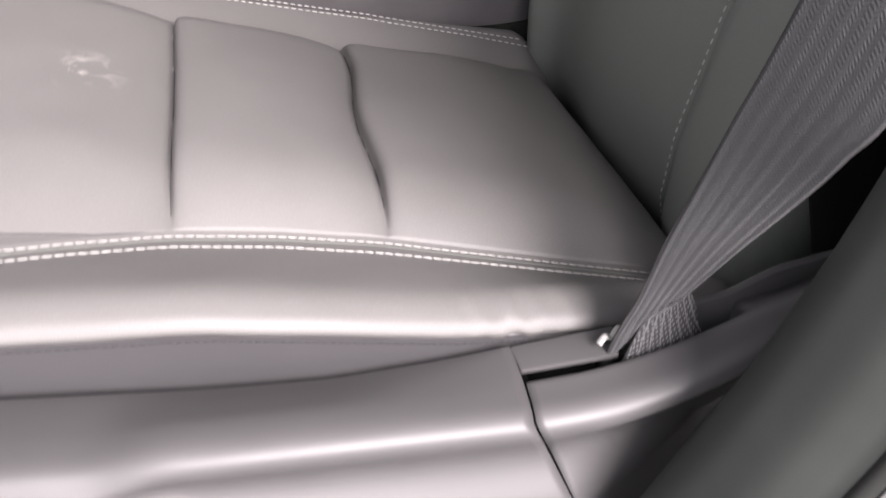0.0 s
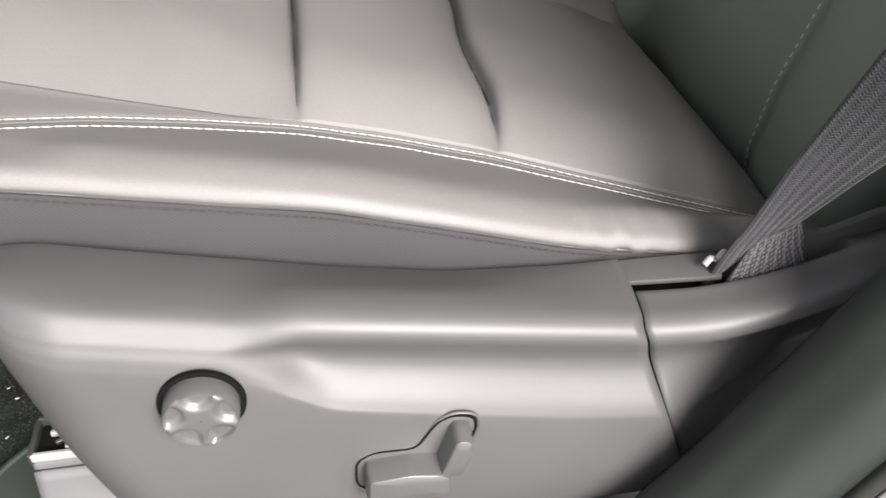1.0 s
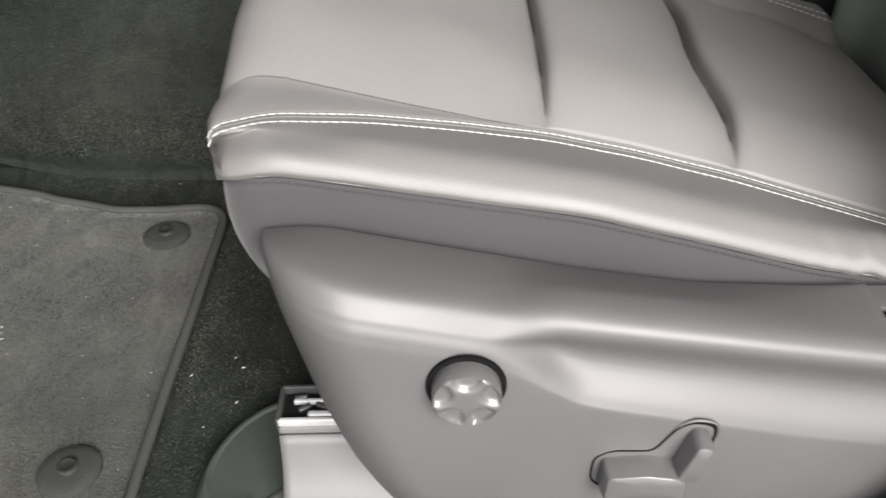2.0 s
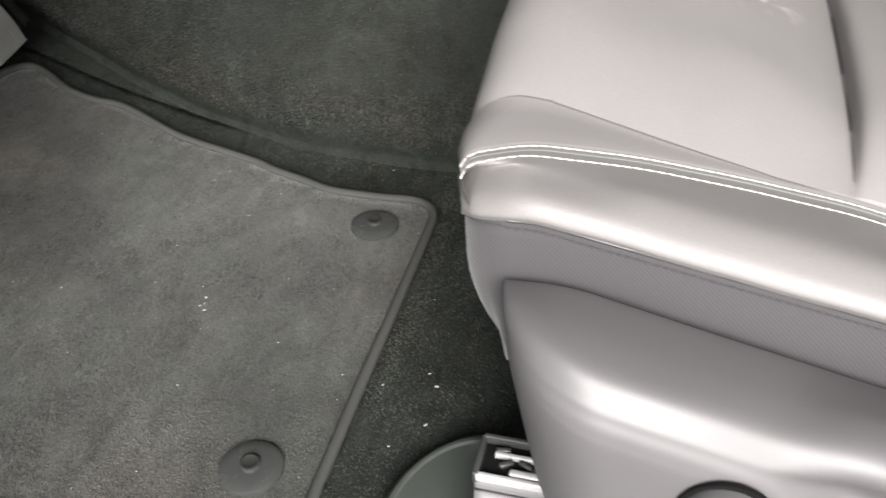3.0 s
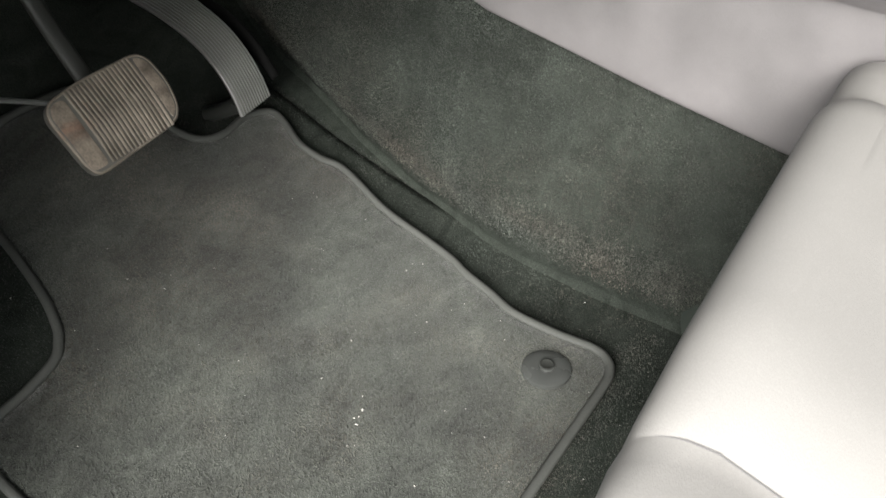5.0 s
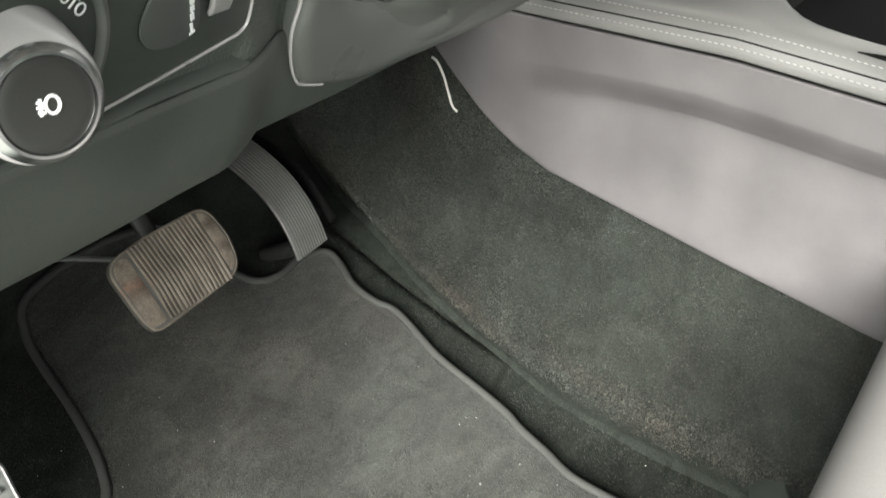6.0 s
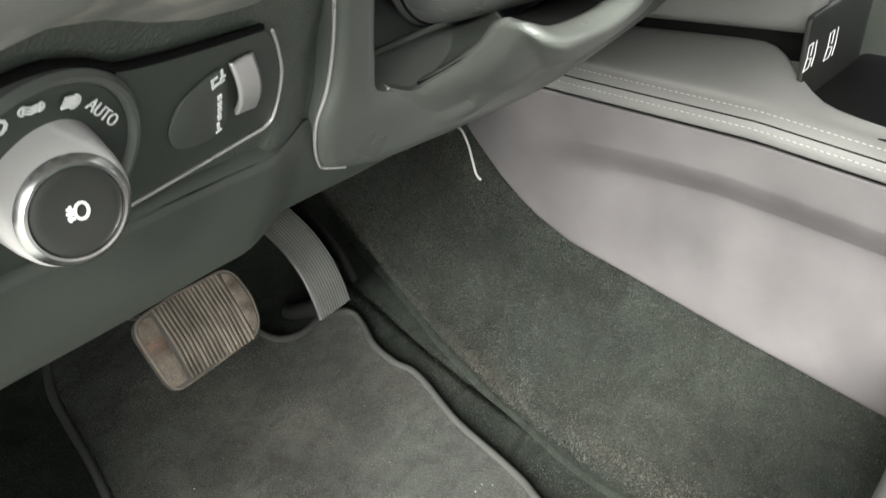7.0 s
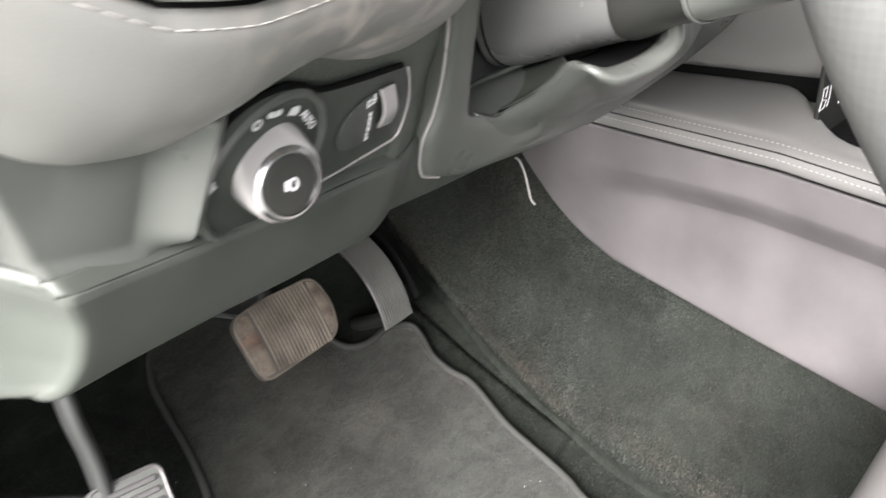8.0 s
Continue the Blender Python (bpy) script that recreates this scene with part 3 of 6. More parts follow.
def mat_snap(x, y, tilt):
    z = mat_z(x, y)
    m = pose(x, y, z + 0.0022, 0, tilt, 0)
    disc = lathe("snap_disc", [(0.0268, -0.004), (0.0265, 0.0012), (0.0245, 0.0024), (0.018, 0.0036), (0.010, 0.0042), (0.0085, 0.0040), (0.0085, 0.0062), (0.0075, 0.0068), (0.0045, 0.0068), (0.004, 0.0058), (0.0015, 0.0056)], m, SNAP, mat_thing, "smooth dark plastic fastener disc")
    lathe("snap_button", [(0.0078, 0.0066), (0.0078, 0.0074), (0.0066, 0.0078), (0.0056, 0.0072)], m, BLACK, disc, n=32)


mat_snap(-0.383, 0.733, 0)
mat_snap(-0.379, 0.396, 0)

rg = np.random.default_rng(23)
cb, cn = [], []
for x in rg.uniform(-1.02, -0.18, 2600):
    prof = np.asarray(tunnel_profile(x))[:, :2]
    seg = np.linalg.norm(np.diff(prof, axis=0), axis=1)
    acc = np.concatenate([[0], np.cumsum(seg)])
    for d in rg.uniform(acc[0], min(acc[-1], 0.44), 100):
        k = min(int(np.searchsorted(acc, d)) - 1, len(seg) - 1)
        f = (d - acc[k]) / seg[k]
        p, t = prof[k] + (prof[k + 1] - prof[k]) * f, (prof[k + 1] - prof[k]) / seg[k]
        if p[1] - float(floor_z(x)) < 0.02 + rg.uniform(0, 0.05):
            continue
        cb.append((x + rg.uniform(-0.006, 0.006), p[0] + 0.0025 * bump_noise(x, p[1], 12, 5), p[1]))
        cn.append((0.0, -t[1], t[0]))
gx, gy = rg.uniform(-0.34, -0.17, 26000), rg.uniform(0.28, 0.86, 26000)
ex, ey = rg.uniform(-0.98, -0.30, 85000), rg.uniform(0.26, 0.93, 85000)
out = ~inside(ex, ey, mat_loop)
for x, y in list(zip(gx, gy)) + list(zip(ex[out], ey[out])):
    cb.append((x, y, float(floor_z(x)) - 0.004 + 0.003 * bump_noise(x, y, 9)))
    cn.append((0.0, 0.0, 1.0))
tuft_mesh("carpet_pile", np.array(cb), np.array(cn), 0.0017, 0.00042, CARPET_FIBRE, None, "dark grey loop pile of the footwell carpet", 5)
tagged(bpy.data.objects["carpet_pile"], category="carpet")

# ---- pedals ----


brake = thing("brake_pedal", (-0.90, 0.60, 0.10), "worn ribbed rubber brake pedal with dusty bare ends", "pedal")
BR_X = Vector((0.0, 1.0, 0.04)).normalized()
BR_Y = Vector((-0.60, 0.0, 0.80)).normalized()
br_m = axes((-0.8365, 0.606, 0.232), BR_X, BR_Y)
br_out = rounded([(-0.060, -0.042), (-0.035, -0.041), (0.045, -0.036), (0.058, -0.024), (0.064, 0.004), (0.060, 0.034), (0.050, 0.044), (-0.02, 0.0455), (-0.060, 0.041), (-0.069, 0.030), (-0.066, -0.030)], 0.010, 6)
pad = prism("pad", br_out, 0.014, br_m, GROOVE, brake, "dark rubber pad under dusty ribs", bevel=0.003, seg=3)
for k in range(17):
    a = -0.0395 + k * 0.0049
    tube("rib", [br_m @ Vector((a + 0.0015 * math.sin(math.pi * f), -0.0375 + 0.0805 * f, 0.0139)) for f in np.linspace(0, 1, 7)], 0.0019, RUBBER, pad, n=6)
for pts2, tone in (([(-0.0635, -0.036), (-0.0445, -0.037), (-0.0445, 0.038), (-0.058, 0.038), (-0.0655, 0.029)], "dusty reddish bare end"), ([(0.0435, -0.0325), (0.0535, -0.024), (0.0595, 0.002), (0.056, 0.032), (0.0480, 0.040), (0.0435, 0.040)], "dusty bare end")):
    prism("bare_end", rounded(pts2, 0.006), 0.0012, br_m, DUSTY, brake, tone, bevel=0.0004, z0=0.0137)
tube("rim", [br_m @ Vector((a * 0.985, b * 0.98, 0.0125)) for a, b in br_out], 0.0019, RUBBER, brake, n=6, closed=True)
tube("arm", spline([br_m @ Vector((0.0, 0.0, -0.004)), (-0.875, 0.606, 0.26), (-0.93, 0.60, 0.36), (-0.96, 0.59, 0.50)], 24), 0.011, BLACK, brake, "black steel arm", n=10, flat=0.6)
tube("side_link", spline([(-0.90, 0.44, 0.31), (-0.885, 0.48, 0.295), (-0.875, 0.53, 0.272), (-0.862, 0.575, 0.25)], 20), 0.0045, RUBBER_DARK, brake, "dull steel link", n=8, flat=0.5)

accel = thing("accelerator_pedal", (-0.87, 0.81, 0.10), "long dark ribbed accelerator pedal standing on the toe board", "pedal")
ap = spline([(-0.866, 0.820, 0.131), (-0.877, 0.820, 0.158), (-0.898, 0.820, 0.188), (-0.930, 0.820, 0.213), (-0.980, 0.820, 0.233), (-1.04, 0.820, 0.246)], 36)
half_w = 0.0205
ap_n = np.cross((0, 1.0, 0), np.gradient(ap, axis=0))
ap_n *= np.sign(ap_n[:, :1]) / np.linalg.norm(ap_n, axis=1)[:, None]


def tread_at(k, s, lift):
    return ap[k] + np.array((0.006 * s, s * half_w, 0.008 * s)) + ap_n[k] * (lift + 0.0015 * (1 - s * s))


apg = [[tread_at(k, s, 0.0) for s in np.linspace(-1, 1, 9)] for k in range(36)]
acc_body = grid("tread", apg, GROOVE, accel, "dark ribbed rubber tread", thick=0.008, offset=0)
for k in range(12):
    s = -0.88 + k * 1.76 / 11
    tube("rib", [tread_at(j, s, 0.0044) for j in range(36)], 0.0011, RUBBER_DARK, acc_body, n=6)
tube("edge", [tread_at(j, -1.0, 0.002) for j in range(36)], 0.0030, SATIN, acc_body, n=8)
tube("hinge", [(-0.885, 0.802, 0.128), (-0.880, 0.838, 0.136)], 0.008, BLACK, accel, n=12)
tube("bracket", spline([(-0.886, 0.82, 0.13), (-0.915, 0.815, 0.112), (-0.95, 0.81, 0.095)], 8), 0.011, BLACK, accel, n=10)
# black crescent sheet, added for the dark arc beside the tread
g_out = spline([(-1.06, 0.877, 0.225), (-1.008, 0.877, 0.229), (-0.955, 0.875, 0.219), (-0.907, 0.872, 0.195), (-0.869, 0.870, 0.151)], 24)
g_in = spline([(-1.06, 0.875, 0.195), (-1.008, 0.875, 0.203), (-0.960, 0.873, 0.194), (-0.915, 0.871, 0.172), (-0.871, 0.869, 0.149)], 24)
grid("dark_crescent", [[tuple(a + (b - a) * f + np.array((0, -0.006 * math.sin(math.pi * f), 0))) for f in np.linspace(0, 1, 6)] for a, b in zip(g_out, g_in)], VOID, accel, "added black crescent beside the tread", thick=0.004)

park = thing("parking_brake_pedal", (-0.80, 0.31, 0.1), "small parking brake pedal with pale worn ribs on a steel arm", "pedal")
pk_m = axes((-0.625, 0.292, 0.312), (0.0, 1.0, -0.12), (-0.62, 0.0, 0.78))
ribs = [[(-0.022, b), (0.022, b)] for b in (-0.015, -0.006, 0.003, 0.012)]
pk_out = rounded([(-0.030, -0.024), (0.030, -0.024), (0.031, 0.022), (-0.030, 0.022)], 0.009, 5)
pk_pad = prism("pad", pk_out, 0.012, pk_m, RUBBER_DARK, park, "dark rubber pad with pale ribs", bevel=0.003, seg=3)
for r2 in ribs:
    tube("rib", [pk_m @ Vector((a, b, 0.0125)) for a, b in r2], 0.0026, SATIN, pk_pad, n=6)
tube("rim", [pk_m @ Vector((a * 0.97, b * 0.96, 0.011)) for a, b in pk_out], 0.0018, SATIN, pk_pad, n=6, closed=True)
tube("arm", spline([(-0.634, 0.281, 0.318), (-0.637, 0.2785, 0.362), (-0.641, 0.2745, 0.392), (-0.646, 0.2725, 0.424), (-0.665, 0.268, 0.50), (-0.69, 0.262, 0.58)], 24), 0.0120, STEEL, park, "bare steel arm", n=12, flat=0.6)
tube("foot_rest_bracket", spline([(-0.64, 0.290, 0.307), (-0.72, 0.23, 0.30), (-0.80, 0.17, 0.30), (-0.84, 0.122, 0.30)], 12), 0.006, BLACK, park, n=8)

# ---- centre console ----
console = thing("center_console", (-0.3, 0.93, 0.0), "grey grained plastic console side with a stitched leather top edge", "console")
X_C = (-0.80, -0.72, -0.69, -0.66, -0.635, -0.61, -0.57, -0.5, -0.38, -0.236, -0.1, 0.4)
Z_C = (0.47, 0.415, 0.384, 0.356, 0.338, 0.324, 0.308, 0.2955, 0.273, 0.2495, 0.235, 0.20)
ZT = 0.4765


def rim_z(x):
    """Height of the gap under the leather top: level, then falling towards the seat."""
    return ZT - 0.075 * max(0.0, x + 0.39)


def console_profile(x):
    top = rim_z(x)
    zb = min(float(np.interp(x, X_C, Z_C)), top - 0.012)
    f = float(np.clip((x + 0.625) / 0.15, 0, 1))
    f = f * f * (3 - 2 * f)
    k1 = min(smooth_at(x, (-0.66, -0.58, -0.497, -0.416, -0.342, -0.268, 0.4), (0.430, 0.428, 0.437, 0.440, 0.435, 0.429, 0.40)), top - 0.006)
    k2 = max(k1 - 0.033, zb + 0.010)
    flat = lambda z: 0.893 - 0.025 * (z - zb) / (top - zb)
    nodes = [(0.899, zb - 0.002), (0.893, zb + 0.002)]
    for y, z in ((0.8925, zb + 0.35 * (k2 - zb)), (0.8915, zb + 0.75 * (k2 - zb)), (0.8895, k2), (0.8845, k2 + 0.30 * (k1 - k2)), (0.8745, k2 + 0.68 * (k1 - k2)), (0.8685, k1 - 0.001), (0.8668, k1 + 0.006), (0.8672, 0.5 * (k1 + top) + 0.006)):
        nodes.append((f * y + (1 - f) * flat(z), z))
    return spline(nodes + [(0.868, top)], 70)


def smooth_at(x, xk, yk):
    """Interpolate with soft corners."""
    return float(np.mean([np.interp(x + d, xk, yk) for d in (-0.012, -0.006, 0, 0.006, 0.012)]))


side = [[(x, y, z) for y, z in console_profile(x)] for x in np.concatenate([np.linspace(-0.80, -0.40, 60), np.linspace(-0.38, 0.4, 40)])]
grid("side_panel", side, CONSOLE, console, "pale grey grained plastic side panel", thick=0.004, angle=60)
cx = np.linspace(-0.80, 0.4, 70)
grid("shadow_gap", [[(x, 0.8705, rim_z(x) + 0.001), (x, 0.876, rim_z(x) + 0.004), (x, 0.8745, rim_z(x) + 0.010)] for x in cx], VOID, console, "black gap", thick=0.004)


def ledge_z(x):
    """Rise of the console's leather top towards the seat."""
    return 0.022 * float(np.clip((x + 0.62) / 0.30, 0, 1.3))


def ledge_prof_r(x):
    s = float(np.clip((x + 0.425) / 0.085, 0, 1))
    s = s * s * (3 - 2 * s)
    d = ledge_z(min(x, -0.40)) * (1 - s) - 0.007 * s
    w = smooth_w(x)
    q = rim_z(x) - ZT
    return spline([(0.876, 0.4785 + q), (0.8680, 0.4795 + q), (0.8662, 0.4840 + q), (0.8668, 0.4890 + q), (0.8688, 0.4945 + q), (0.8722, 0.4992 + q), (0.8775, 0.5045 + q), (0.885, 0.5095 + q + 0.2 * d), (0.5 * (0.878 + w), 0.517 + q + 0.7 * d), (w - 0.010, 0.520 + q + d), (w - 0.003, 0.516 + q + d), (w, 0.500 + q + d)], 60)


def smooth_w(x):
    """How far the leather top reaches inboard: it narrows round the switch tray."""
    return float(np.mean([np.interp(x + e, (-0.44, -0.417, -0.392, -0.367, -0.335, -0.30), (0.967, 0.962, 0.940, 0.917, 0.905, 0.900)) for e in (-0.012, 0.0, 0.012)]))


grid("leather_ledge", [[(x, y, z) for y, z in ledge_prof_r(x)] for x in np.linspace(-0.80, 0.4, 100)], CONSOLE_LEATHER, console, "grey stitched leather ledge", thick=0.003)
for off_y, off_z in ((0.8668, 0.4890), (0.8745, 0.5020)):
    stitches("seam_stitching", [(x, off_y - 0.0006, off_z + rim_z(x) - ZT + 0.0003) for x in np.linspace(-0.72, 0.2, 60)], GREY_THREAD, console, "pale thread stitching", long=0.0038, gap=0.0018, r=0.00045)
tube("seam_line", [(x, 0.8690, 0.4950 + rim_z(x) - ZT) for x in np.linspace(-0.74, 0.2, 90)], 0.0007, VOID, console, "dark seam", n=6)
grid("top_gap", [[(x, 0.960, 0.505 + ledge_z(x)), (x, 0.969, 0.514 + ledge_z(x)), (x, 0.974, 0.532 + ledge_z(x))] for x in np.linspace(-0.8, -0.382, 30)], VOID, console, "black gap", thick=0.004)
grid("upper_panel", [[(x, y, z + ledge_z(x)) for y, z in spline([(0.976, 0.530), (0.967, 0.533), (0.964, 0.544), (0.970, 0.60), (0.985, 0.70)], 16)] for x in np.linspace(-0.8, -0.381, 30)], CONSOLE_LEATHER, console, "plain grey upper panel", thick=0.004)
# dark switch panel facing the seats, with two small pictograms, over a deep tray
sw_m = Matrix(((0, 0, 1, -0.379), (1, 0, 0, 0.0), (0, 1, 0, 0.0), (0, 0, 0, 1)))
prism("switch_panel", rounded([(0.915, 0.495), (1.08, 0.495), (1.08, 0.575), (0.905, 0.575)], 0.008), 0.005, sw_m, BLACK, console, "dark switch panel", bevel=0.0015)
# flat plate: the depth of the tray is only its near-black colour
prism("deep_tray", rounded([(-0.376, 0.880), (0.10, 0.880), (0.10, 1.10), (-0.376, 1.10)], 0.01), 0.008, pose(0, 0, 0.492), VOID, console, "flat near-black plate for the shade of a deep tray", bevel=0.002)
for bx, bz, s2 in ((0.908, 0.530, 0.8), (0.960, 0.526, 0.9)):
    rows = [((0.000, 0.000), (0.004, 0.013)), ((0.004, 0.013), (0.003, 0.026)), ((0.003, 0.026), (0.014, 0.027)), ((0.000, 0.000), (0.014, 0.001)), ((0.014, 0.001), (0.018, 0.010)), ((0.018, 0.010), (0.006, 0.012)),
            ((0.014, 0.014), (0.015, 0.027)), ((0.024, 0.000), (0.027, 0.012)), ((0.027, 0.012), (0.025, 0.027))]
    bm = bmesh.new()
    for (a0, b0), (a1, b1) in rows:
        d = Vector(((a1 - a0) * s2, (b1 - b0) * s2, 0))
        c = Vector((bx + (a0 + a1) / 2 * s2, bz + (b0 + b1) / 2 * s2, 0.0054))
        mm = sw_m @ Matrix.Translation(c) @ d.to_track_quat("X", "Z").to_matrix().to_4x4()
        bmesh.ops.create_cube(bm, size=1.0, matrix=mm @ Matrix.Diagonal((d.length + 0.0006, 0.0009, 0.0006, 1)))
    part("pictogram", bm, WHITE_INK, console, "white seat pictogram")

# loose thread hanging beside the console
loose = spline([(-0.715, 0.886, 0.402), (-0.706, 0.883, 0.400), (-0.698, 0.884, 0.385), (-0.694, 0.886, 0.368), (-0.690, 0.888, 0.352), (-0.684, 0.889, 0.346)], 40)
th = tube("loose_thread", loose, 0.0014, THREAD, None, n=6)
tagged(th, "frayed pale thread hanging by the console edge", "thread")

# ---- dashboard ----
D_U = Vector((-0.2, 1.0, 0.0)).normalized()
D_N = Vector((1.0, 0.2, -0.448)).normalized()
D_V = D_N.cross(D_U)
D_O = Vector((-0.4486, 0.40, 0.62))
DASH = Matrix((D_U, D_V, D_N)).transposed().to_4x4()
DASH.translation = D_O


def on_dash(u, v, n=0.0):
    return DASH @ Vector((u, v, n))


dash = thing("dashboard", (-0.75, 0.45, 0.35), "dark plastic dashboard with a leather-wrapped top and stitched edge", "dashboard")
U_L = (-0.22, -0.17, -0.135, -0.108, -0.047, 0.0, 0.05, 0.10, 0.16, 0.24, 0.36)
V_LOW = (-0.057, -0.0605, -0.065, -0.0685, -0.079, -0.0845, -0.093, -0.101, -0.112, -0.124, -0.142)
U_R = (-0.22, -0.18, -0.133, -0.07, -0.02, 0.05, 0.10, 0.20, 0.36)
V_CRE = (0.006, 0.000, -0.007, -0.016, -0.021, -0.030, -0.037, -0.054, -0.080)
V_E = (-0.070, -0.058, -0.048, -0.0346, -0.0142, 0.0027, 0.0248, 0.0437, 0.0593, 0.078, 0.11)
U_E = (-0.213, -0.204, -0.199, -0.1955, -0.1950, -0.2010, -0.2085, -0.2160, -0.2230, -0.230, -0.240)


FLARE = 0.75


def recess_at(u):
    """The panels dip under the column trim."""
    return -0.0125 * float(np.clip((u - 0.030) / 0.045, 0, 1)) ** 1.3


def crease_v(u):
    return smooth_at(u, U_R, V_CRE)


def knee(u):
    lo, cr, e = smooth_at(u, U_L, V_LOW), crease_v(u), recess_at(u)
    return spline([(cr + 0.004, e - 0.006), (cr + 0.0005, e + 0.0015), (cr - 0.003, e + 0.0032), (0.5 * (lo + cr), e + 0.006), (lo + 0.012, e + 0.0048), (lo + 0.0035, e + 0.001), (lo, e - 0.007), (lo + 0.002, e - 0.03), (lo + 0.03, e - 0.16)], 44)


def turned_end(prof, stations, r=0.0032, back=0.075):
    """A panel of the dash whose door end rolls back: prof(u) gives its (v, n) rows."""
    rows = []
    shape = len(prof(0.0))
    for k in range(shape):
        v_end = prof(-0.205)[k][0]
        for _ in range(3):
            v_end = prof(float(np.interp(v_end, V_E, U_E)) + r)[k][0]
        ue = float(np.interp(v_end, V_E, U_E))
        line = []
        for u in stations:
            w = max(u, ue + r)
            v, n = prof(w)[k]
            line.append((w, v, n))
        line.reverse()
        v, n = prof(ue + r)[k]
        for a in np.linspace(0.12, math.pi / 2, 9):
            line.append((ue + r - r * math.sin(a), v, n - r * (1 - math.cos(a))))
        for d in (0.004, 0.012, 0.03, 0.06, back):
            line.append((ue - FLARE * d * d / (d + 0.006), v - 0.5 * d * float(np.clip((-0.02 - v) / 0.03, 0, 1)), n - r - d))
        rows.append([on_dash(*q) for q in line])
    return rows


grid("knee_panel", turned_end(knee, np.linspace(-0.186, 0.36, 80)), PLASTIC, dash, "dark grained plastic lower panel", thick=0.003)
V_PAD_U = (-0.262, -0.232, -0.220, -0.2118, -0.2005, -0.1888, -0.1735, -0.163, -0.152, -0.1443, -0.136, -0.1275, -0.1064, -0.0964, -0.0788, -0.058, -0.0378, -0.0159, 0.0184, 0.0414, 0.06, 0.092)
V_PAD = (0.094, 0.078, 0.0700, 0.0658, 0.0628, 0.0620, 0.0613, 0.0623, 0.0649, 0.0687, 0.0726, 0.0750, 0.0762, 0.0753, 0.0728, 0.0660, 0.0615, 0.0600, 0.0620, 0.0680, 0.075, 0.085)


def flank(u):
    """A ramp that climbs towards the dial and breaks off at its edge."""
    f = float(np.clip((u + 0.1665) / 0.0200, 0, 1))
    return f ** 1.7 if u < -0.1465 else math.exp(-((u + 0.1465) / 0.0050) ** 2)


def dial_bulge(u, v):
    """The fascia swells round the dial, then falls towards the door."""
    low = float(np.clip((v + 0.004) / 0.022, 0, 1))
    low = low * low * (3 - 2 * low)
    return 0.0165 * low * flank(u) - 0.009 * float(np.clip((-0.165 - u) / 0.045, 0, 1)) ** 1.4


def face_prof(u):
    cr, tp = crease_v(u), float(np.interp(u, V_PAD_U, V_PAD))
    out = []
    for f in np.linspace(0, 1, 22):
        v = cr + 0.001 + (tp + 0.006 - cr) * f
        out.append((v, dial_bulge(u, v) - 0.0068 + 0.0055 * float(np.clip(1 - f / 0.12, 0, 1)) * float(np.clip((-0.140 - u) / 0.02, 0, 1)) + 0.006 * float(np.clip((u - 0.031) / 0.006, 0, 1)) * float(np.clip(1 - f / 0.4, 0, 1)) + recess_at(u)))
    return out


grid("switch_fascia", [[on_dash(u, v, n) for v, n in face_prof(u)] for u in np.linspace(-0.134, 0.092, 60)], FASCIA, dash, "dark pimpled plastic fascia round the light switch", thick=0.004)
grid("fascia_end", turned_end(face_prof, np.linspace(-0.200, -0.1335, 46)), PLASTIC_SOFT, dash, "grey satin fascia end towards the door", thick=0.003)


def rise(u):
    """The pad's top edge climbs at the door end."""
    return 0.35 * max(0.0, -0.195 - u) + 0.07 * (max(u, -0.16) + 0.12) * float(np.clip((u + 0.20) / 0.04, 0, 1))


def pad_roll(u):
    """The pad falls away at the door end and dips under the column trim."""
    s = float(np.clip((u + 0.012) / 0.058, 0, 1))
    return -0.036 * max(0.0, (-0.150 - u) / 0.11) ** 2 - 0.036 * s * s * (3 - 2 * s)


def pad_prof(u):
    b, e = float(np.interp(u, V_PAD_U, V_PAD)) + 0.005 * float(np.clip((u + 0.13) / 0.03, 0, 1)), pad_roll(u)
    t = 0.1350 + rise(u)
    return spline([(b + 0.006, e - 0.004), (b + 0.001, e + 0.002), (b + 0.010, e + 0.0105), (0.45 * b + 0.55 * t - 0.006, e + 0.0255), (t - 0.011, e + 0.030), (t - 0.0015, e + 0.0275), (t + 0.0008, e + 0.024)], 34)


up = np.linspace(-0.262, 0.056, 72)
grid("leather_pad", [[on_dash(u, v, n) for v, n in pad_prof(u)] for u in up], DASH_LEATHER, dash, "dark leather-wrapped pad with a dusty smear", thick=0.003)
def top_line(u, v, n):
    return on_dash(u, v + rise(u), n + pad_roll(u))


grid("pad_groove", [[top_line(u, 0.1352, 0.0235), top_line(u, 0.1368, 0.0185), top_line(u, 0.1384, 0.0230)] for u in up], VOID, dash, "dark seam groove", thick=0.0006)
grid("upper_roll", [[top_line(u, v, n) for v, n in spline([(0.1376, 0.0185), (0.1386, 0.0255), (0.1440, 0.0282), (0.158, 0.0245), (0.168, 0.010), (0.172, -0.03)], 18)] for u in up], DASH_LEATHER, dash, "grey leather upper roll", thick=0.003)
stitches("pad_stitching", [top_line(u, 0.1312, 0.0291) for u in np.linspace(-0.24, 0.05, 60)], GREY_THREAD, dash, "pale thread stitching", long=0.0062, gap=0.0016, r=0.00042)
stitches("roll_stitching", [top_line(u, 0.1408, 0.0279) for u in np.linspace(-0.24, 0.05, 60)], GREY_THREAD, dash, "pale thread stitching", long=0.0062, gap=0.0016, r=0.00042)
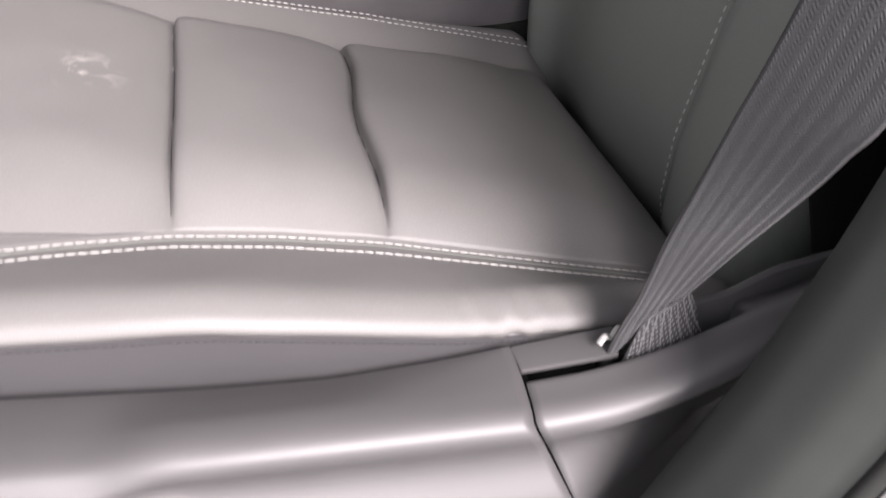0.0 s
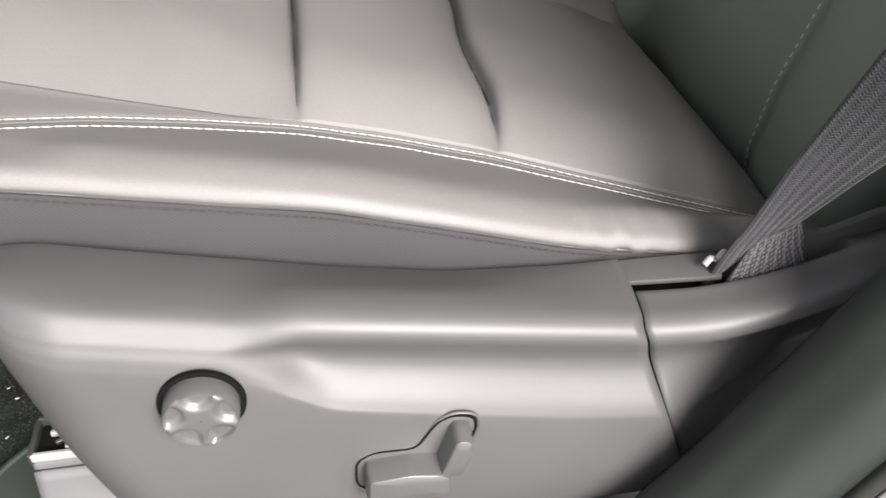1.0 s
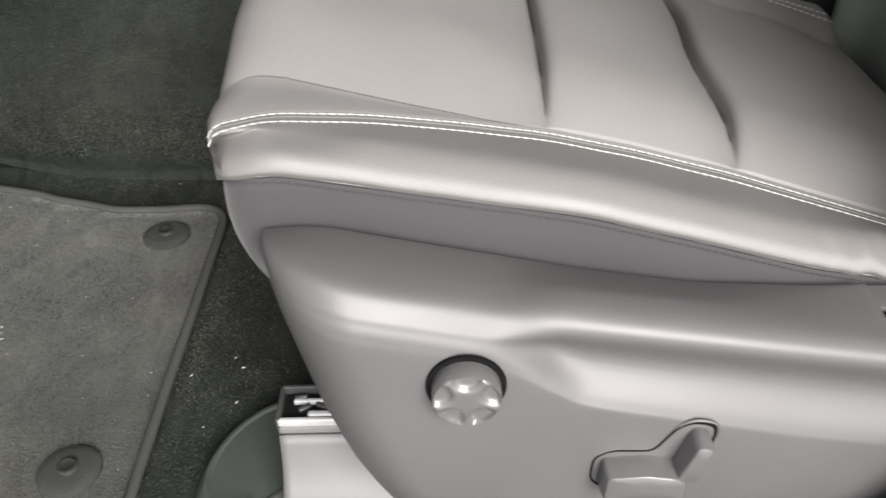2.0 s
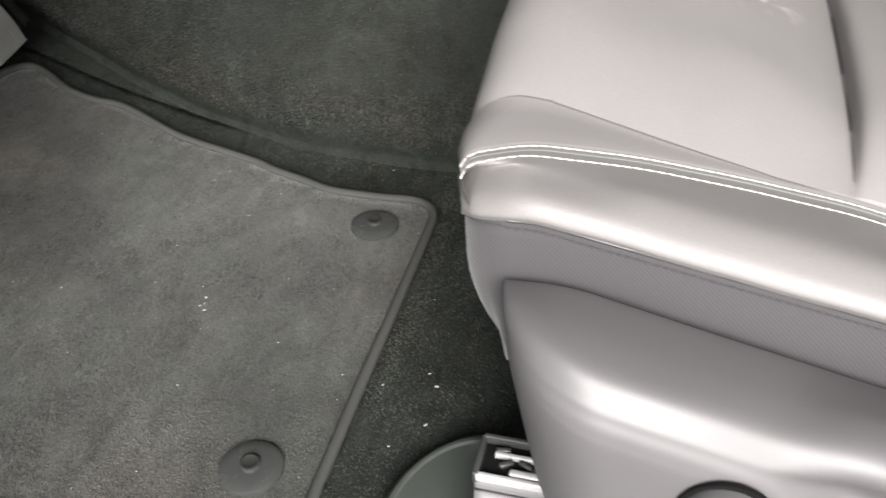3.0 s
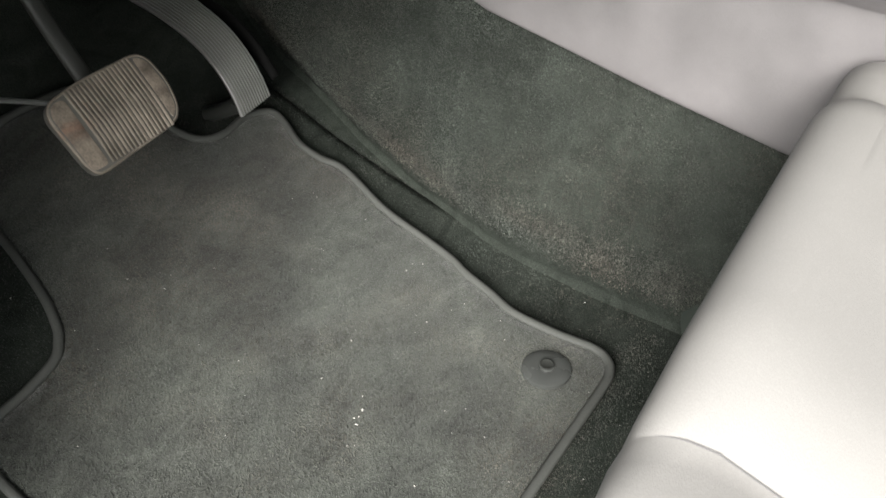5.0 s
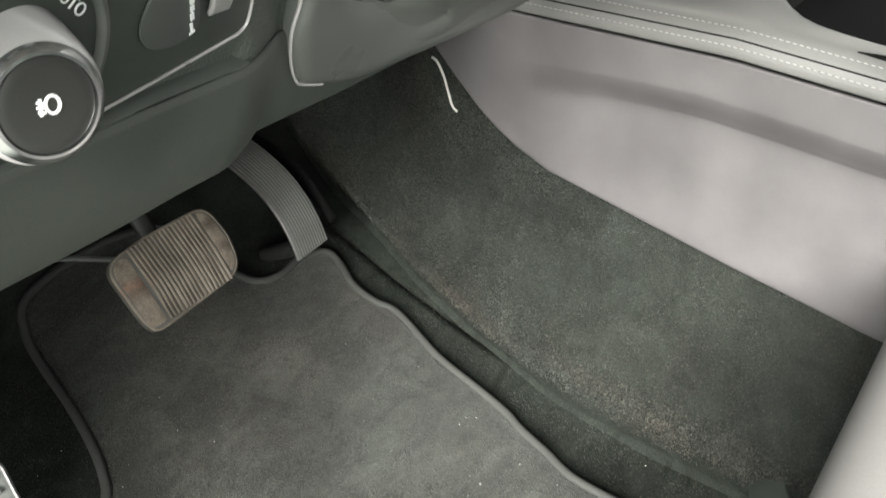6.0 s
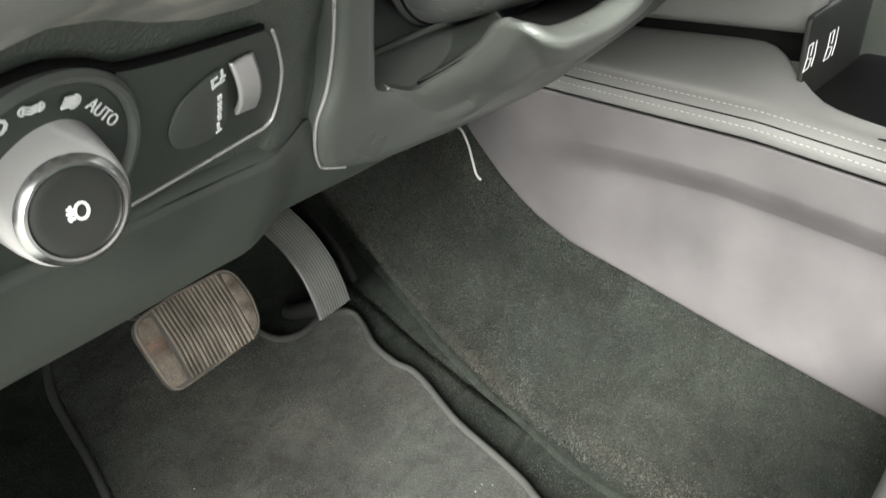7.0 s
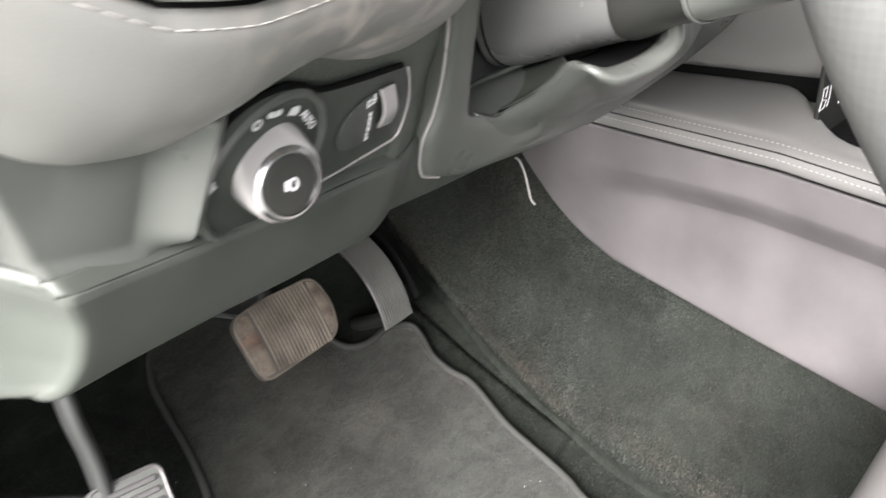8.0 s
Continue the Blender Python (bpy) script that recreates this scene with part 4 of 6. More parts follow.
grid("dash_top", [[on_dash(u, v, n) for v, n in spline([(0.170, -0.004), (0.186, -0.01), (0.20, -0.06), (0.21, -0.20)], 14)] for u in np.linspace(-0.30, 0.65, 40)], BLACK, dash, "black upper dash", thick=0.006)
# cover set into the door end of the dash
end_x = D_V * 0.0893 - D_U * 0.0275
END = axes(on_dash(-0.2005, -0.010, -0.010), end_x, -D_N - FLARE * D_U)
prism("end_cover", rounded([(-0.034, 0.048), (-0.022, 0.032), (0.004, 0.020), (0.030, 0.020), (0.072, 0.026), (0.078, 0.130), (-0.036, 0.130)], 0.012, 6), 0.005, END, PLASTIC_SOFT, dash, "grey plastic end cover", bevel=0.002, z0=-0.001)
rbox("end_core", (0.05, 0.125, 0.10), DASH @ Matrix.Translation((-0.165, 0.010, -0.085)), BLACK, dash, "black core", bevel=0.004)
# shadow line over the switch plate
tube("plate_gap", spline([on_dash(a, b, 0.0004) for a, b in [(-0.1415, 0.016), (-0.1420, 0.030), (-0.1390, 0.046), (-0.1300, 0.0595), (-0.1160, 0.0665), (-0.098, 0.0680), (-0.082, 0.0640), (-0.066, 0.0575), (-0.036, 0.0540), (0.004, 0.0515)]], 70), 0.0016, VOID, dash, "black gap", n=6)
# light switch plate with its pale rim
plate = [(0.0285, -0.0035), (0.0255, 0.022), (0.0085, 0.0480), (-0.028, 0.0525), (-0.064, 0.0570)]
for k in range(13):
    a = radians(48 + k * 19.5)
    plate.append((-0.0975 + 0.0415 * math.cos(a), 0.0245 + 0.0415 * math.sin(a)))
plate += [(-0.055, -0.0085), (-0.02, -0.0065)]
plate = [(q[0], q[1]) for q in spline([(a, b, 0) for a, b in plate + [plate[0]]], 140)[:-1]]
prism("switch_plate", plate, 0.004, DASH, SWITCH_DARK, dash, "smooth dark switch plate", bevel=0.001, z0=-0.0035)
rim_pts = [on_dash(a, b, 0.0006) for a, b in [(-0.060, -0.0095), (-0.02, -0.0080), (0.016, -0.0062), (0.0265, -0.0050), (0.0300, 0.002), (0.0270, 0.022), (0.0185, 0.038), (0.0115, 0.0480)]]
tube("plate_rim", spline(rim_pts, 60), 0.0008, KNOB_PAINT, dash, "pale satin rim", n=6)
prism("lamp_window", rounded([(-0.0405, 0.020), (-0.036, 0.033), (-0.023, 0.0395), (-0.0140, 0.0405), (-0.0040, 0.008), (-0.017, 0.005), (-0.034, 0.009)], 0.010, 6), 0.0012, DASH, INLAY, dash, "grey oval inlay", bevel=0.0004, z0=0.0006)
# dimmer thumbwheel
dim = []
for f in np.linspace(0, 1, 20):
    c0, c1 = Vector((-0.0125, 0.0410)).lerp(Vector((-0.0010, 0.0140)), f), Vector((-0.0008, 0.0420)).lerp(Vector((0.0110, 0.0130)), f)
    h = 0.0005 + 0.0035 * math.sin(math.pi * f)
    dim.append([on_dash(*c0.lerp(c1, g), h + (0.0004 if i % 2 else 0.0)) for i, g in enumerate(np.linspace(0, 1, 9))])
grid("thumbwheel", dim, KNOB_PAINT, dash, "ribbed satin dimmer thumbwheel", thick=0.002)
bm = bmesh.new()
for a, b, w, h in ((-0.0203, 0.0372, 0.0034, 0.0010), (-0.0206, 0.0350, 0.0010, 0.0050), (-0.0165, 0.0385, 0.0010, 0.0042), (-0.0178, 0.0340, 0.0040, 0.0010), (-0.0155, 0.0365, 0.0028, 0.0009), (-0.0152, 0.0345, 0.0024, 0.0009),
                   (-0.0146, 0.0270, 0.0021, 0.0022), (-0.0136, 0.0236, 0.0021, 0.0022), (-0.0127, 0.0204, 0.0020, 0.0026), (-0.0118, 0.0165, 0.0018, 0.0034), (-0.0110, 0.0115, 0.0012, 0.0042), (-0.0100, 0.0088, 0.0030, 0.0009)):
    bmesh.ops.create_cube(bm, size=1.0, matrix=DASH @ Matrix.Translation((a, b, 0.0021)) @ Matrix.Rotation(radians(20), 4, "Z") @ Matrix.Diagonal((w, h, 0.0005, 1)))
part("dimmer_marks", bm, WHITE_INK, dash, "white dimmer marks")

# ---- headlight switch ----
lamp = thing("headlight_switch", tuple(on_dash(-0.0975, 0.0235, 0.0)), "round headlight switch with a satin knob and chrome ring", "switch")
lathe("dial_rim", [(0.0418, -0.002), (0.0416, 0.0022), (0.0400, 0.0040), (0.0385, 0.0040), (0.0372, 0.0026), (0.0368, 0.0)], DASH @ Matrix.Translation((-0.0975, 0.0250, 0.0005)), PLASTIC_SOFT, lamp, "satin raised rim of the dial", n=72)
lathe("dial", [(0.0370, -0.001), (0.0370, 0.0012), (0.0360, 0.0018), (0.0255, 0.0012)], DASH @ Matrix.Translation((-0.0975, 0.0250, 0.0005)), SWITCH_DARK, lamp, "dark round dial")
K_LOW, K_HIGH = on_dash(-0.0962, 0.0275, 0.0006), on_dash(-0.0943, 0.0232, 0.0150)
K_FACE = Vector((0.995, -0.09, 0.02)).normalized()


def knob_ring(f, r, n=64):
    """A ring of the slanted knob, from the dial plane to the tilted face."""
    c, z = K_LOW.lerp(K_HIGH, f), D_N.lerp(K_FACE, min(1.0, f)).normalized()
    x = (D_U - z * D_U.dot(z)).normalized()
    y = z.cross(x)
    return [c + r * (math.cos(2 * math.pi * k / n) * x + math.sin(2 * math.pi * k / n) * y) for k in range(n)]


knob = grid("knob", [knob_ring(f, r) for f, r in ((-0.1, 0.0216), (0.3, 0.0216), (0.7, 0.0208), (0.88, 0.0200), (0.97, 0.0188), (0.99, 0.0176), (0.9, 0.0160))], KNOB_PAINT, lamp, "satin grey knob", wrap_v=True)
kx = (D_U - K_FACE * D_U.dot(K_FACE)).normalized()
KNOB = Matrix((kx, K_FACE.cross(kx), K_FACE)).transposed().to_4x4()
KNOB.translation = K_HIGH - K_FACE * 0.0150
lathe("chrome_ring", [(0.0186, 0.0120), (0.0188, 0.0140), (0.0182, 0.0153), (0.0160, 0.0172), (0.0150, 0.0174), (0.0146, 0.0160)], KNOB, CHROME, knob, "bevelled chrome ring", n=64, angle=25)
lathe("button", [(0.0147, 0.0140), (0.0146, 0.0163), (0.0138, 0.0169), (0.011, 0.0171), (0.007, 0.0172), (0.001, 0.0172)], KNOB, BLACK, knob, "dark push button", n=48)


def marks(name, segs, m, parent, w=0.0009, label="white pictogram"):
    b2 = bmesh.new()
    for (a0, b0), (a1, b1) in segs:
        d = Vector((a1 - a0, b1 - b0, 0))
        mm = m @ Matrix.Translation(((a0 + a1) / 2, (b0 + b1) / 2, 0)) @ d.to_track_quat("X", "Z").to_matrix().to_4x4()
        bmesh.ops.create_cube(b2, size=1.0, matrix=mm @ Matrix.Diagonal((d.length + w * 0.8, w, 0.0005, 1)))
    return part(name, b2, WHITE_INK, parent, label)


def ring_segs(cx, cy, rx, ry, a0=0, a1=360, n=10):
    p = [(cx + rx * math.cos(radians(a0 + (a1 - a0) * k / n)), cy + ry * math.sin(radians(a0 + (a1 - a0) * k / n))) for k in range(n + 1)]
    return list(zip(p[:-1], p[1:]))


def lamp_segs(cx, cy, s, flip=1):
    out = ring_segs(cx + flip * 0.2 * s, cy, 0.75 * s, 0.75 * s, -90, 90, 7) if flip > 0 else ring_segs(cx + flip * 0.2 * s, cy, 0.75 * s, 0.75 * s, 90, 270, 7)
    out.append(((cx + flip * 0.2 * s, cy - 0.75 * s), (cx + flip * 0.2 * s, cy + 0.75 * s)))
    for k in (-0.55, 0.0, 0.55):
        out.append(((cx - flip * 0.25 * s, cy + k * s), (cx - flip * 1.15 * s, cy + (k - 0.25) * s)))
    return out




def mark_at(u, v, turn):
    """A mark of the dial at its place on the dash, turned by degrees."""
    return DASH @ Matrix.Translation((u, v, 0.0034)) @ Matrix.Rotation(radians(turn), 4, "Z")


marks("off_mark", ring_segs(0, 0, 0.0023, 0.0023), mark_at(-0.1125, 0.0551, 10), lamp, 0.0010)
marks("side_lamp_mark", lamp_segs(0.0024, 0, 0.0019, 1) + lamp_segs(-0.0024, 0, 0.0019, -1), mark_at(-0.1020, 0.0574, -6), lamp, 0.0006)
marks("headlamp_mark", lamp_segs(0.0010, 0, 0.0026, 1), mark_at(-0.0885, 0.0548, -22), lamp, 0.0012)
lettering("auto_mark", "AUTO", mark_at(-0.0750, 0.0450, -46), 0.0064, WHITE_INK, lamp)
marks("low_mark", ring_segs(0, 0, 0.0016, 0.0016) + [((-0.003, 0), (0.003, 0)), ((0, -0.0026), (0, 0.0026))], mark_at(-0.1330, 0.0290, 80), lamp, 0.0008)
fog = ring_segs(0.0012, 0, 0.0021, 0.0027, -180, 180, 14) + [((-0.0030, 0.0014), (-0.0016, 0.0009)), ((-0.0032, 0.0), (-0.0016, -0.0003)), ((-0.0030, -0.0015), (-0.0015, -0.0019)), ((-0.0022, 0.0021), (-0.0026, -0.0024))]
marks("fog_mark", fog, KNOB @ Matrix.Translation((0, 0.0004, 0.0174)) @ Matrix.Rotation(radians(-4), 4, "Z"), knob, 0.0009)

# ---- steering column and its trim ----


def on_trim(y, z, n=0.0):
    return np.array((-0.485 + 0.448 * (z - 0.6) + n * 0.913, y, z - 0.41 * n))


O_RIM = spline([(0.441, 0.745, 0), (0.450, 0.703, 0), (0.459, 0.682, 0), (0.471, 0.647, 0), (0.4765, 0.618, 0), (0.4755, 0.599, 0), (0.4795, 0.582, 0), (0.4865, 0.568, 0), (0.496, 0.5605, 0), (0.534, 0.549, 0), (0.574, 0.5455, 0), (0.622, 0.5435, 0), (0.717, 0.544, 0), (0.80, 0.560, 0), (0.884, 0.586, 0), (0.93, 0.62, 0), (0.95, 0.70, 0)], 90)
I_RIM = spline([(0.464, 0.745, 0), (0.473, 0.703, 0), (0.480, 0.685, 0), (0.487, 0.665, 0), (0.4955, 0.643, 0), (0.502, 0.628, 0), (0.506, 0.618, 0), (0.510, 0.6105, 0), (0.517, 0.606, 0), (0.543, 0.5985, 0), (0.575, 0.595, 0), (0.620, 0.594, 0), (0.650, 0.594, 0), (0.70, 0.588, 0), (0.76, 0.592, 0), (0.80, 0.604, 0), (0.825, 0.63, 0), (0.83, 0.70, 0)], 90)
column = thing("steering_column", (-0.60, 0.66, 0.45), "dark steering column shroud emerging from a rounded trim surround", "steering column")
sur = []
for o, i in zip(O_RIM, I_RIM):
    row = [on_trim(o[0], o[1], -0.030), on_trim(o[0], o[1], 0.002), on_trim(o[0] * 0.97 + i[0] * 0.03, o[1] * 0.97 + i[1] * 0.03, 0.009), on_trim(o[0] * 0.9 + i[0] * 0.1, o[1] * 0.9 + i[1] * 0.1, 0.0120)]
    for f in np.linspace(0.25, 0.9, 6):
        row.append(on_trim(o[0] * (1 - f) + i[0] * f, o[1] * (1 - f) + i[1] * f, 0.0130))
    row += [on_trim(i[0], i[1], 0.0115), on_trim(i[0] + 0.001, i[1], 0.002), on_trim(i[0] + 0.012 * float(np.sign(0.66 - i[0])) * 0.6, i[1] + 0.006, -0.03), on_trim(i[0] + 0.03 * float(np.sign(0.66 - i[0])), i[1] + 0.022, -0.09)]
    sur.append(row)
grid("surround", sur, PLASTIC_SOFT, column, "dark satin trim surround", thick=0.003)
# pale tube: the highlight on the surround's rounded edge, put in as colour
tube("surround_edge_glint", [on_trim(o[0], o[1], 0.0075) for o in O_RIM[10:48]], 0.0011, KNOB_PAINT, column, n=6)
# near-black sheet that paints the shade inside the surround
grid("recess", [[on_trim(y, z, -0.085 - 0.02 * math.sin(6 * y)) for z in np.linspace(0.56, 0.76, 10)] for y in np.linspace(0.46, 0.90, 20)], VOID, column, "near-black sheet for the shade behind the trim", thick=0.003)
boot = [[on_trim(y, 0.560 + 0.045 * f + 0.010 * math.sin((y - 0.5) * 9), -0.06 + 0.045 * f) for f in np.linspace(0, 1, 10)] for y in np.linspace(0.50, 0.80, 26)]
grid("boot", boot, PLASTIC, column, "dark flexible boot", thick=0.003)


def shroud_ring(f):
    c = Vector((-0.515, 0.668, 0.705)).lerp(Vector((-0.285, 0.585, 0.770)), f)
    hw, hh = 0.108 * (1 - f) + 0.050 * f, 0.096 * (1 - f) + 0.072 * f
    ring = []
    for k in range(48):
        a = 2 * math.pi * k / 48
        sx, sz = math.cos(a), math.sin(a)
        e = 0.42
        ring.append((c.x + 0.28 * hh * (abs(sz) ** e) * (1 if sz > 0 else -1) * -0.3, c.y + hw * (abs(sx) ** e) * (1 if sx > 0 else -1), c.z + hh * (abs(sz) ** e) * (1 if sz > 0 else -1)))
    return ring


rings = [shroud_ring(f) for f in (0.0, 0.01, 0.03, 0.1, 0.2, 0.3, 0.4, 0.51, 0.54)]
grid("shroud", rings, SHROUD, column, "grey satin column shroud", thick=0.003, wrap_v=True)
collar = []
for f, g in ((0.535, -0.002), (0.505, 0.0), (0.506, 0.0010), (0.52, 0.0012), (0.58, -0.001), (0.64, -0.002), (0.70, -0.002), (0.74, -0.003)):
    ring = shroud_ring(f)
    mid = np.mean(np.array(ring), 0)
    collar.append([tuple(np.array(q) + (np.array(q) - mid) * (g / 0.07)) for q in ring])
grid("collar", collar, BLACK, column, "darker collar behind the wheel", thick=0.002, wrap_v=True)
grid("hub_cover", [shroud_ring(f) for f in (0.735, 0.72, 0.725, 0.74, 0.8, 0.9, 1.0)], PLASTIC_SOFT, column, "grey hub cover behind the wheel", thick=0.002, wrap_v=True)
tube("shroud_joint", shroud_ring(0.035), 0.0010, VOID, column, n=6, closed=True)
lip = spline([(-0.392, 0.519, 0.656), (-0.388, 0.525, 0.650), (-0.385, 0.543, 0.6425), (-0.385, 0.566, 0.6415), (-0.382, 0.588, 0.645), (-0.378, 0.602, 0.655), (-0.385, 0.606, 0.672)], 40)
sh_in = spline([(-0.476, 0.543, 0.595), (-0.470, 0.554, 0.597), (-0.450, 0.559, 0.611), (-0.425, 0.548, 0.629), (-0.402, 0.531, 0.647), (-0.395, 0.519, 0.657)], 30)
in_rail = spline([on_trim(0.523, 0.6040, 0.0085), on_trim(0.543, 0.5985, 0.0125), (-0.470, 0.554, 0.597), (-0.450, 0.559, 0.611), (-0.425, 0.548, 0.629), (-0.404, 0.5325, 0.6455), (-0.391, 0.531, 0.6465), (-0.3860, 0.544, 0.6425), (-0.385, 0.566, 0.6415), (-0.382, 0.588, 0.645), (-0.378, 0.602, 0.655), (-0.385, 0.606, 0.672)], 110)
edge_rail = spline([on_trim(0.535, 0.5700, 0.0085), on_trim(0.601, 0.5735, 0.0125), (-0.474, 0.597, 0.5785), (-0.460, 0.589, 0.5895), (-0.427, 0.566, 0.616), (-0.398, 0.5395, 0.640), (-0.3865, 0.5380, 0.6390), (-0.3815, 0.548, 0.6350), (-0.381, 0.568, 0.6345), (-0.377, 0.592, 0.6385), (-0.3725, 0.609, 0.652), (-0.381, 0.613, 0.672)], 110)
low_rail = spline([on_trim(0.56, 0.556, 0.0085), on_trim(0.612, 0.556, 0.0105), on_trim(0.640, 0.5565, 0.008), (-0.505, 0.675, 0.553), (-0.506, 0.70, 0.552), (-0.506, 0.725, 0.552), (-0.506, 0.745, 0.553), (-0.503, 0.77, 0.560), (-0.500, 0.80, 0.568), (-0.496, 0.83, 0.581), (-0.490, 0.855, 0.593), (-0.480, 0.875, 0.615)], 110)
trim_rows = []
for k in range(110):
    a, b, c = in_rail[k], edge_rail[k], low_rail[k]
    grow = min(1.0, k / 40)
    row = [a + np.array((-0.012, 0.008, -0.004)), a + np.array((-0.0035, 0.0022, -0.0004))]
    row += [a + (b - a) * f + np.array((0.0040, -0.0015, 0.0002)) * math.sin(math.pi * f) * grow for f in np.linspace(0, 1, 10)]
    row += [b + (c - b) * f + np.array((0.005, -0.002, -0.004)) * math.sin(math.pi * f) * grow for f in np.linspace(0.06, 1, 12)]
    trim_rows.append([tuple(q) for q in row])
grid("lower_trim", trim_rows, PLASTIC_SOFT, column, "dark satin trim swelling round the lever pocket", thick=0.002, angle=35)
boot_top = spline([(-0.545, 0.604, 0.585), (-0.535, 0.609, 0.598), (-0.515, 0.618, 0.605), (-0.49, 0.617, 0.615), (-0.46, 0.597, 0.629), (-0.435, 0.569, 0.641)], 30)
grid("inner_boot", [[tuple(a + np.array((-0.006, 0.003, -0.002)) + (b - a - np.array((-0.006, 0.003, -0.002))) * f + np.array((0.0, 0.006, -0.006)) * math.sin(math.pi * f)) for f in np.linspace(0, 1, 12)] for a, b in zip(sh_in[:25], boot_top[:25])], PLASTIC, column, "dark flexible inner boot", thick=0.002)
tube("boot_seam", [tuple(a + np.array((-0.002, 0.0006, 0.0006))) for a in sh_in[3:23]], 0.0010, VOID, column, "dark seam", n=6)
# pocket wall coloured near-black in place of its shade
grid("lever_pocket", [[tuple(a + np.array((-0.060 * f, 0.035 * f, -0.004 - 0.010 * f))) for f in np.linspace(0, 1, 8)] for a in lip[14:36]], VOID, column, "lever pocket lined near-black for its shade", thick=0.002)

# ---- steering wheel ----
wheel = thing("steering_wheel", (-0.30, 0.575, 0.74), "grey leather steering wheel with perforated grips", "steering wheel")
W_C = Vector((-0.2104, 0.570, 0.7653))
W_D = Vector((math.sin(0.436), 0, -math.cos(0.436)))
W_A = Vector((0, -1, 0))
W_N = W_A.cross(W_D)
rim_c = [W_C + 0.194 * (math.cos(a) * W_A + math.sin(a) * W_D) for a in np.linspace(0, 2 * math.pi, 120, endpoint=False)]
rim_r = [0.0172 + 0.0016 * math.exp(-((math.sin(a) - 0.15) / 0.2) ** 2) for a in np.linspace(0, 2 * math.pi, 120, endpoint=False)]
tube("rim", rim_c, rim_r, WHEEL_LEATHER, wheel, "grey leather rim", n=28, closed=True)
for a0 in (0.62, 2.52):
    seam = W_C + 0.194 * (math.cos(a0) * W_A + math.sin(a0) * W_D)
    ra = (math.cos(a0) * W_A + math.sin(a0) * W_D)
    tube("rim_seam", [seam + 0.0182 * (math.cos(b) * ra + math.sin(b) * W_N) for b in np.linspace(0, 2 * math.pi, 32, endpoint=False)], 0.0008, DARK_THREAD, wheel, n=6, closed=True)


def spoke(a0):
    rows = []
    for f in np.linspace(0, 1, 14):
        d = math.cos(a0) * W_A + math.sin(a0) * W_D
        s = -math.sin(a0) * W_A + math.cos(a0) * W_D
        c = W_C + d * (0.190 - 0.145 * f) - W_N * 0.0 + Vector((-0.035 * f, 0, 0))
        w, h = 0.020 + 0.016 * (2 * f - 1) ** 2 + 0.012 * f, 0.011 + 0.006 * f
        rows.append([c + s * w * math.copysign(abs(math.cos(b)) ** 0.7, math.cos(b)) + W_N * h * math.copysign(abs(math.sin(b)) ** 0.7, math.sin(b)) for b in np.linspace(0, 2 * math.pi, 24, endpoint=False)])
    return rows


for a0 in (0.10, math.pi - 0.10, math.pi / 2):
    grid("spoke", spoke(a0), PLASTIC_SOFT, wheel, "dark grey spoke", wrap_v=True)
cover = []
for f in np.linspace(0, 1, 16):
    c = Vector((-0.222, 0.405, 0.770)).lerp(Vector((-0.345, 0.560, 0.785)), f)
    rz, ry = 0.034 + 0.034 * f, 0.020 + 0.035 * f
    cover.append([c + Vector((-0.3 * ry * math.cos(b), ry * math.cos(b) * 0.8, rz * math.sin(b))) for b in np.linspace(0, 2 * math.pi, 28, endpoint=False)])
grid("spoke_cover", cover, WHEEL_LEATHER, wheel, "dark grey cover behind the spoke", wrap_v=True)
hub_m = axes(W_C + Vector((-0.03, 0, 0)), W_A, W_D)
if (hub_m.to_3x3() @ Vector((0, 0, 1))).x < 0:
    hub_m = hub_m @ Matrix.Rotation(math.pi, 4, "X")
lathe("hub", [(0.060, -0.05), (0.070, -0.02), (0.072, 0.005), (0.064, 0.022), (0.045, 0.030), (0.01, 0.032)], hub_m, PLASTIC_SOFT, wheel, "dark plastic hub", n=40)

# ---- driver's seat ----
seat = thing("car_seat", (0.08, 0.60, 0.0), "grey leather car seat with stitched bolsters and power controls", "car seat")
X_S = (-0.210, -0.193, -0.17, -0.108, -0.05, 0.013, 0.08, 0.148, 0.251, 0.339, 0.42)
Y_S = (0.376, 0.385, 0.412, 0.437, 0.452, 0.464, 0.466, 0.461, 0.442, 0.427, 0.418)
X_Q = (-0.215, -0.188, -0.162, -0.102, 0.029, 0.10, 0.177, 0.274, 0.36, 0.42)
Z_Q = (0.3035, 0.3075, 0.3155, 0.304, 0.279, 0.258, 0.2345, 0.2155, 0.200, 0.19)
Y_FAR = 0.800


def z_stitch(x):
    return 0.2805 - 0.262 * (x - 0.013)


def seam_x(k, y):
    if k == 0:
        return 0.0145 + 0.003 * math.sin((y - 0.46) * 9)
    return 0.153 + 0.034 * (y - 0.46) + 0.003 * math.sin((y - 0.46) * 30)


def near_edge(x):
    """Where the padded squares begin, behind the bolster's stitching."""
    return float(np.interp(x, (-0.20, -0.166, -0.10, -0.03, 0.014, 0.05), (0.450, 0.463, 0.461, 0.462, 0.468, smooth_at(x, X_S, Y_S) + 0.003)))


def far_rise(x):
    """How far the far side of the cushion stands up towards the front."""
    return smooth_at(x, (-0.22, -0.06, 0.014, 0.083, 0.166, 0.218, 0.354), (0.036, 0.031, 0.019, 0.012, 0.004, 0.0, 0.0))


def base_z(x, y):
    """The cushion's top without its padding."""
    return z_stitch(x) + 0.0012 + far_rise(x) * float(np.clip((y - 0.47) / (Y_FAR - 0.47), 0, 1)) ** 1.6


